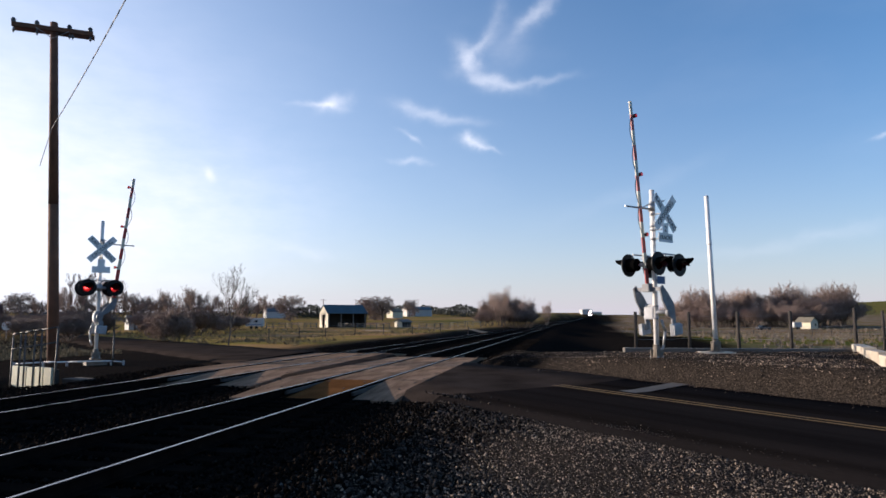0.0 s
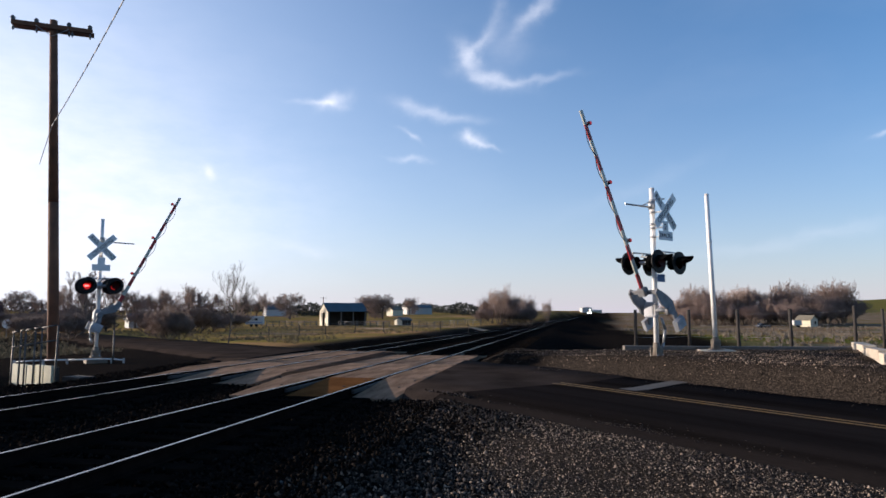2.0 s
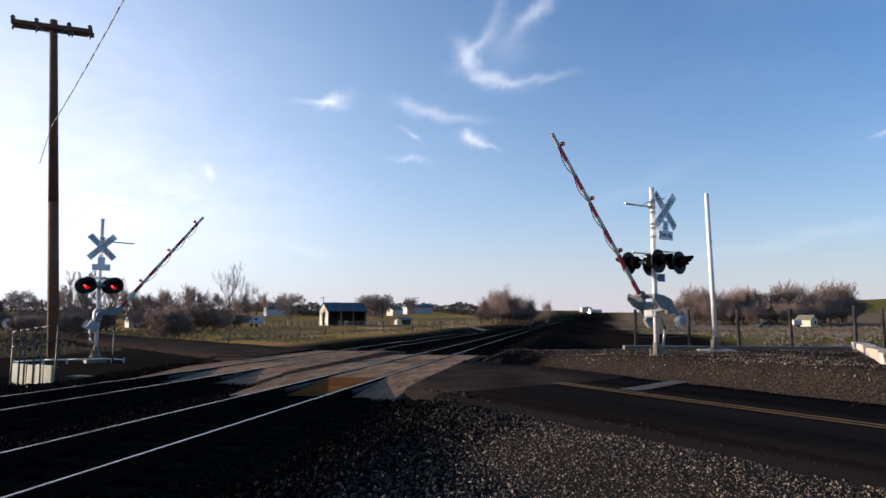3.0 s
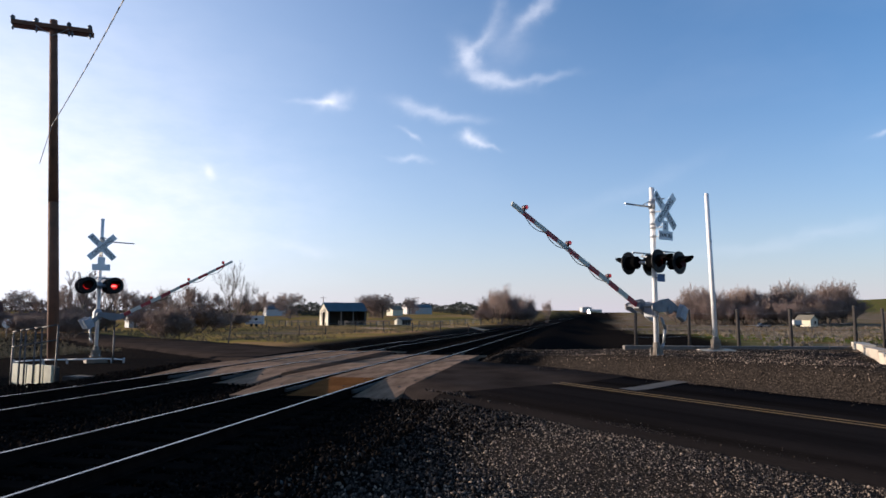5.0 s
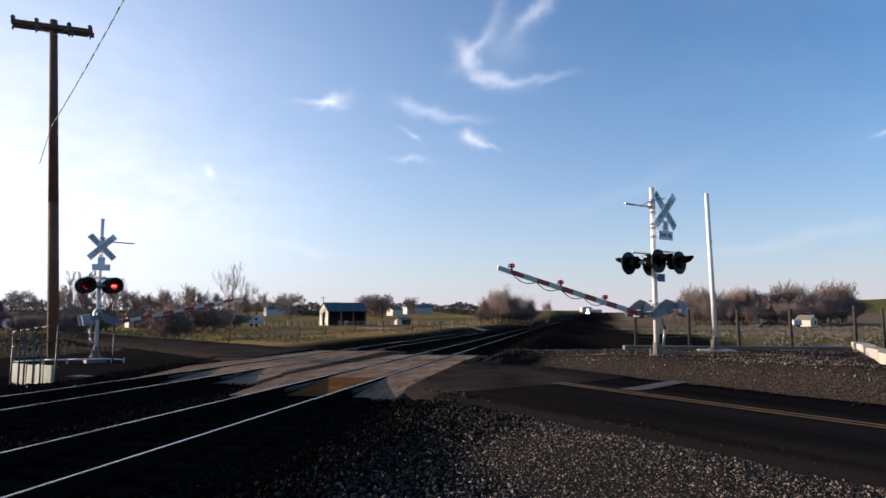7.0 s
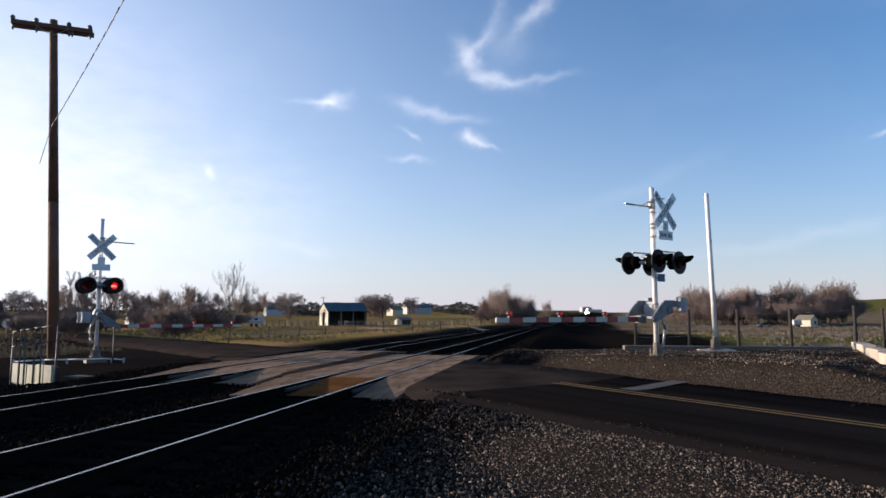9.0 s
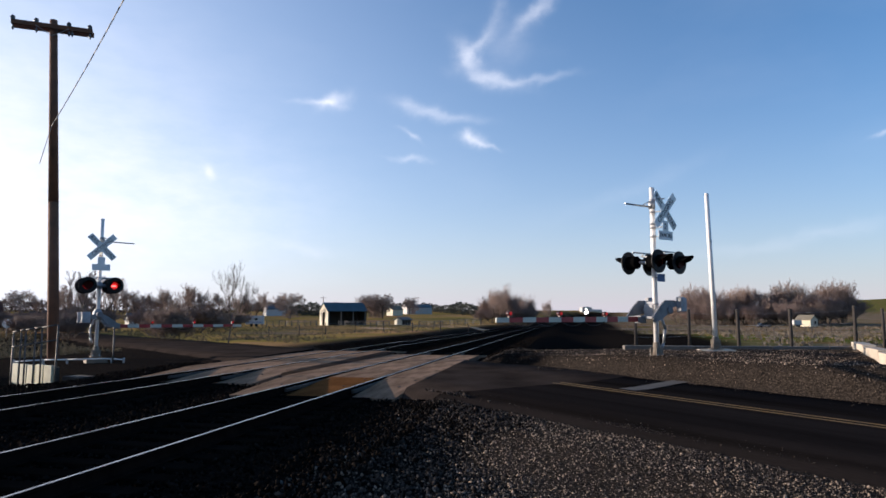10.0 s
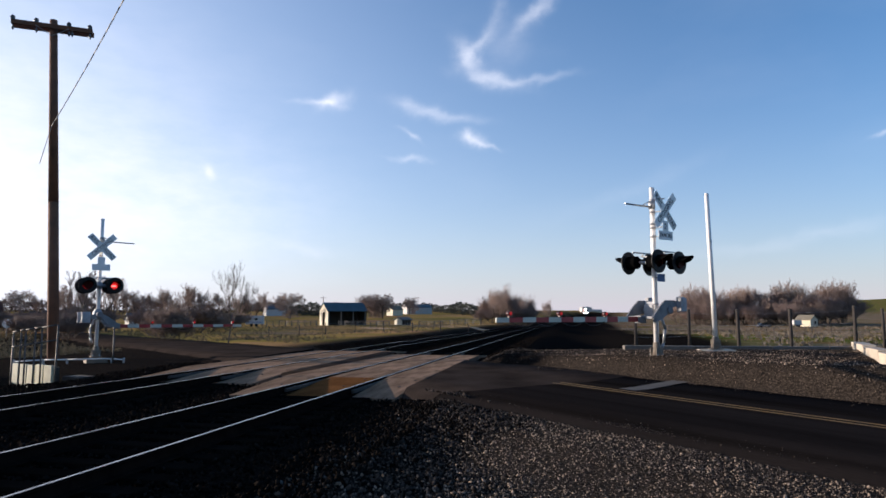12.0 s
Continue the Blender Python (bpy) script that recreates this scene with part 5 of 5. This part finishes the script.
gable_house("shed", X, Y, -42, 2.1, 2.4, 2.0, 3.0, M["white"], M["metalroof"], "small white shed with a dark roof among trees", "shed", windows=((0, 0.2, 1.5, 0.5, 0.6),))
X, Y = far(716, 340)
gable_house("farm_building", X, Y, -65, 7.5, 14.0, 3.4, 5.0, M["white"], M["metalroof"], "distant white farm building with a blue-grey roof", "farm building")
X, Y = far(1437, 205)
gable_house("cottage", X, Y, 30, 4.2, 4.8, 2.2, 3.6, M["cream"], M["roof"], "small cream cottage with a brown roof by the brush", "house", windows=((0, 0.6, 1.4, 0.7, 0.8),))
X, Y = far(1038, 760)
gable_house("far_building", X, Y, 0, 11.0, 16.0, 7.5, 8.2, M["white"], M["white"], "distant white building behind the line", "building")
X, Y = far(1063, 780)
gable_house("far_building", X, Y, 90, 6.0, 20.0, 3.0, 4.2, M["cream"], M["white"], "long low distant building with a pale roof", "building")


def build_trailer(name, px, d, w, h, turn, label, stripe):
    x, y = far(px, d)
    t = thing(name, pose(x, y, gz(x, y), 0, 0, turn), label, "trailer")
    b = bmesh.new()
    box(b, 0, 0, 0.55 + h / 2, w, 2.2, h, bevel=0.18)
    part("body", b, M["white"], t)
    for e in (-0.28, 0.28):
        b = bmesh.new()
        tube(b, (e * w * 0.5, -1.12, 0.35), (e * w * 0.5, -0.9, 0.35), 0.34, 0.34, 16)
        part("wheel", b, M["black"], t)
    if stripe:
        for a in (-0.28, 0.12):
            b = bmesh.new()
            box(b, a * w, -1.11, 0.55 + h * 0.62, w * 0.16, 0.03, h * 0.26)
            part("window", b, M["glass"], t)
        b = bmesh.new()
        box(b, 0, -1.11, 0.55 + h * 0.25, w * 0.9, 0.02, 0.12)
        part("stripe", b, M["blue"], t)


build_trailer("camper_trailer", 453, 150, 4.0, 1.9, 6, "white camper trailer parked in the field", True)
build_trailer("cargo_trailer", 1404, 200, 2.8, 1.6, 12, "plain white trailer parked by the brush", False)


def field_fences():
    def row(x0, d0, x1, d1, n, h, label):
        pts = []
        for i in range(n):
            k = i / (n - 1)
            d = d0 + (d1 - d0) * k
            pts.append(far(x0 + (x1 - x0) * k + random.uniform(-2, 2), d))
        build_fence(pts, [h * random.uniform(0.85, 1.1) for _ in pts], [random.uniform(-4, 4) for _ in pts], (0.9, 0.5), label, 0.05)
    row(480, 62, 830, 75, 8, 1.15, "sparse weathered field fence of thin posts")
    row(470, 172, 560, 168, 7, 1.3, "grey corral fence beside the barn")
    row(655, 168, 850, 120, 9, 1.2, "grey rail fence along a field track")
    row(1230, 110, 1600, 95, 12, 1.2, "line of thin posts across the low ground")


field_fences()


def dirt_track(points, width, label):
    """A pale strip of bare earth that lies on the field."""
    vs, fs = [], []
    n = 40
    for i in range(n + 1):
        k = i / n * (len(points) - 1)
        j = min(int(k), len(points) - 2)
        (x0, y0), (x1, y1) = far(*points[j]), far(*points[j + 1])
        x, y = x0 + (x1 - x0) * (k - j), y0 + (y1 - y0) * (k - j)
        nx, ny = y1 - y0, x0 - x1
        ln = math.hypot(nx, ny)
        for e in (-1, -0.4, 0.4, 1):
            w = width / 2 * e * (1 + 0.35 * noise.noise((i * 0.4, e, 2.0)))
            px, py = x + nx / ln * w, y + ny / ln * w
            vs.append((px, py, gz(px, py) + 0.05))
    for i in range(n):
        for j in range(3):
            a = i * 4 + j
            fs.append((a, a + 1, a + 5, a + 4))
    ob = raw("dirt_track", vs, fs, M["earth"], smooth=True)
    if ob.data.polygons[0].normal.z < 0:
        ob.data.flip_normals()
    tagged(ob, label, "path", kind="structure")


M["earth"] = mat("bare_earth", (0.40, 0.28, 0.18), 0.95, vary=0.35, scale=0.3, fine=4, bump=0.2, spec=0.0)
dirt_track([(650, 134), (710, 118), (780, 108), (880, 96)], 5.0, "pale dirt track across the dry field")
dirt_track([(655, 178), (760, 160), (860, 140)], 3.5, "narrow pale dirt track behind the field fence")


def corral(px0, px1, d, label):
    """Weathered rails on short posts."""
    t = thing("corral_fence", Matrix(), label, "fence", "corral fences")
    n = 9
    pts = [far(px0 + (px1 - px0) * i / (n - 1), d + random.uniform(-1, 1)) for i in range(n)]
    for x, y in pts:
        b = bmesh.new()
        box(b, x, y, gz(x, y) + 0.6, 0.16, 0.16, 1.5, bevel=0.02)
        part("post", b, M["grey"], t)
    for (x0, y0), (x1, y1) in zip(pts, pts[1:]):
        for h in (0.45, 0.85, 1.2):
            b = bmesh.new()
            tube(b, (x0, y0, gz(x0, y0) + h), (x1, y1, gz(x1, y1) + h + random.uniform(-0.08, 0.08)), 0.07, 0.06, 6)
            part("rail", b, M["grey"], t)


corral(474, 562, 158, "weathered grey rail corral beside the barn")
corral(600, 690, 150, "weathered grey rail corral before the open shed")
corral(742, 850, 150, "weathered grey rail fence along the dirt track")
X, Y = far(58, 190)
gable_house("low_shed", X, Y, -75, 4.5, 8.0, 2.3, 3.4, M["white"], M["dark"], "low pale shed with a dark roof among bare trees", "shed")
X, Y = far(78, 200)
gable_house("low_shed", X, Y, -60, 5.0, 7.0, 2.6, 3.9, M["dark"], M["dark"], "low dark timber shed among bare trees", "shed")
X, Y = far(470, 300)
gable_house("far_house", X, Y, -60, 6.0, 9.0, 3.0, 5.0, M["white"], M["metalroof"], "distant white house with a blue-grey roof", "house")
X, Y = far(690, 310)
gable_house("far_house", X, Y, -50, 5.0, 6.0, 2.8, 4.4, M["cream"], M["roof"], "small distant cream house with a brown roof", "house")


def far_pole(px, d, h):
    x, y = far(px, d)
    t = thing("far_utility_pole", pose(x, y, gz(x, y), 0, 0, 20), "thin distant wooden utility pole with a short crossarm", "utility pole", "distant utility poles")
    b = bmesh.new()
    tube(b, (0, 0, -0.3), (0, 0, h), 0.16, 0.12, 8)
    part("pole", b, M["pole"], t)
    b = bmesh.new()
    box(b, 0, 0, h - 0.5, 2.4, 0.12, 0.14)
    part("crossarm", b, M["pole"], t)


for px, d, h in ((573, 260, 9.0), (503, 330, 9.0), (470, 380, 9.5), (630, 400, 9.0), (740, 420, 9.5)):
    far_pole(px, d, h)


def build_car(px, d, turn):
    x, y = far(px, d)
    t = thing("parked_car", pose(x, y, gz(x, y), 0, 0, turn), "small dark parked car beside the brush", "car")
    b = bmesh.new()
    box(b, 0, 0, 0.62, 4.1, 1.7, 0.55, bevel=0.12)
    part("body", b, M["carpaint"], t)
    b = bmesh.new()
    prism(b, [(-1.3, 0.88), (1.0, 0.88), (0.5, 1.40), (-0.9, 1.40)], -0.72, 0.72)
    part("cabin", b, M["glass"], t)
    for sx in (-1.25, 1.25):
        for sy in (-0.8, 0.8):
            b = bmesh.new()
            tube(b, (sx, sy - 0.1, 0.31), (sx, sy + 0.1, 0.31), 0.31, 0.31, 16)
            part("wheel", b, M["black"], t)


M["carpaint"] = mat("dark_car_paint", (0.05, 0.05, 0.06), 0.3, vary=0.1, bump=0)
build_car(1347, 195, 10)


def build_conifer(px, d, h):
    """A narrow evergreen: a stem with rings of drooping sprays."""
    x, y = far(px, d)
    t = thing("evergreen_tree", pose(x, y, gz(x, y)), "dark reddish evergreen tree at the edge of the fields", "tree")
    b = bmesh.new()
    tube(b, (0, 0, -0.2), (0, 0, h * 0.95), 0.16, 0.03, 8)
    part("trunk", b, M["bark"], t)
    rng = random.Random(px)
    vs, fs = [], []
    for i in range(420):
        k = rng.random() ** 0.8
        z = h * (0.08 + 0.92 * k)
        r = (1 - k) * h * 0.34 * rng.uniform(0.5, 1.1) + 0.1
        a = rng.uniform(0, 6.283)
        p = Vector((math.cos(a) * r * 0.25, math.sin(a) * r * 0.25, z))
        q = Vector((math.cos(a) * r, math.sin(a) * r, z - 0.25 * r))
        w = Vector((-math.sin(a), math.cos(a), 0)) * (0.10 + 0.12 * r)
        n = len(vs)
        vs += [tuple(p), tuple((p + q) / 2 + w), tuple(q), tuple((p + q) / 2 - w), tuple((p + q) / 2 + Vector((0, 0, 0.12)))]
        fs += [(n, n + 1, n + 4), (n + 1, n + 2, n + 4), (n + 2, n + 3, n + 4), (n + 3, n, n + 4)]
    raw("crown", vs, fs, M["redleaf"], t)


M["redleaf"] = mat("winter_evergreen", (0.07, 0.032, 0.03), 0.9, vary=0.4, scale=2, fine=20, bump=0.0)
build_conifer(4, 110, 5.0)
build_conifer(-14, 118, 4.6)


# ---- the train, far down the line ----
def train_at(s):
    x, y, z = on_track(s, NEAR)
    x2, y2, z2 = on_track(s + 10, NEAR)
    return pose(x, y, z, 0, 0, -math.degrees(math.atan2(x2 - x, y2 - y)))


M["loco"] = mat("faded_loco_paint", (0.12, 0.05, 0.04), 0.6, vary=0.2, scale=0.5, fine=6, bump=0.1)


def build_train():
    t = thing("locomotive", train_at(660), "dark diesel locomotive with three lit headlamps on the track", "locomotive")
    b = bmesh.new()
    box(b, 0, 11, 2.0, 3.0, 22, 1.2, bevel=0.1)
    box(b, 0, 13, 3.3, 2.4, 18, 1.7, bevel=0.2)
    box(b, 0, 3.4, 3.4, 3.0, 3.0, 2.4, bevel=0.15)
    box(b, 0, 0.9, 2.6, 2.0, 2.0, 1.8, bevel=0.2)
    part("body", b, M["loco"], t)
    b = bmesh.new()
    for yy in (3, 5, 7, 15, 17, 19):
        tube(b, (-0.8, yy, 0.5), (0.8, yy, 0.5), 0.5, 0.5, 20)
    box(b, 0, 11, 0.9, 2.2, 20, 0.9)
    part("bogies", b, M["black"], t)
    for x, z in ((0.0, 4.35), (-0.95, 1.9), (0.95, 1.9)):
        b = bmesh.new()
        tube(b, (x, -0.15, z), (x, 1.9 if z > 3 else 0.4, z), 0.50, 0.3, 16)
        part("headlamp", b, M["head"], t, "bright headlamp")
    return t


train = build_train()


# ---- what moves: the gates come down, the lamps flash, the train draws near ----
def motions():
    drop = [(0.0, 84.1, 83.8), (0.5, 83.9, 83.6), (0.7, 81.3, 81.2), (1.0, 76.8, 76.7), (1.5, 69.6, 70.4), (2.0, 62.7, 64.1), (2.5, 56.0, 57.6), (3.0, 49.6, 51.6),
            (3.5, 43.4, 45.6), (4.0, 37.5, 39.7), (4.5, 32.0, 34.0), (5.0, 26.8, 28.6), (5.5, 21.5, 22.2), (6.0, 17.8, 18.4), (6.5, 14.4, 15.1), (7.0, 11.5, 11.7),
            (7.5, 8.0, 8.2), (8.0, 4.4, 4.6), (8.4, 1.7, 1.6), (8.7, 0.2, 0.0), (9.0, 0.1, -0.3), (12.0, 0.1, -0.3)]
    for k, (t, gate, lens_covers, hub) in enumerate((signal_near, signal_far)):
        walk(gate, [(row[0], pose(0, 0, hub, 0, -row[1 + k], 0)) for row in drop])
    # one lamp of each pair shows lit while an added disc covers the other
    flip, half = [], 0.4925
    for n in range(-1, 26):
        flip.append(0.55 + n * half)
    for t, gate, lens_covers, hub in (signal_near, signal_far):
        for k, sh in enumerate([s for s in lens_covers if s is not None]):
            place = sh.location.copy()
            rows = [(0.0, 50.0 if k == 0 else 36.0)]
            for n, at in enumerate(flip):
                opens = (n % 2 == 1) == (k == 0)
                a, b = (0.0, 86.0) if opens else (86.0, 0.0)
                for tt, v in ((at - 0.07, a), (at, 43.0), (at + 0.07, b)):
                    if 0.0 < tt < 12.0:
                        rows.append((tt, v))
            rows.append((12.0, 0.0 if k == 0 else 86.0))
            walk(sh, [(a, Matrix.Translation(place) @ pose(0, 0, 0, v * (1 if place.y > 0 else -1), 0, 0)) for a, v in rows])
    walk(train, [(a, train_at(660 - 12.5 * a)) for a in (0.0, 2.0, 4.0, 6.0, 8.0, 10.0, 12.0)])


motions()
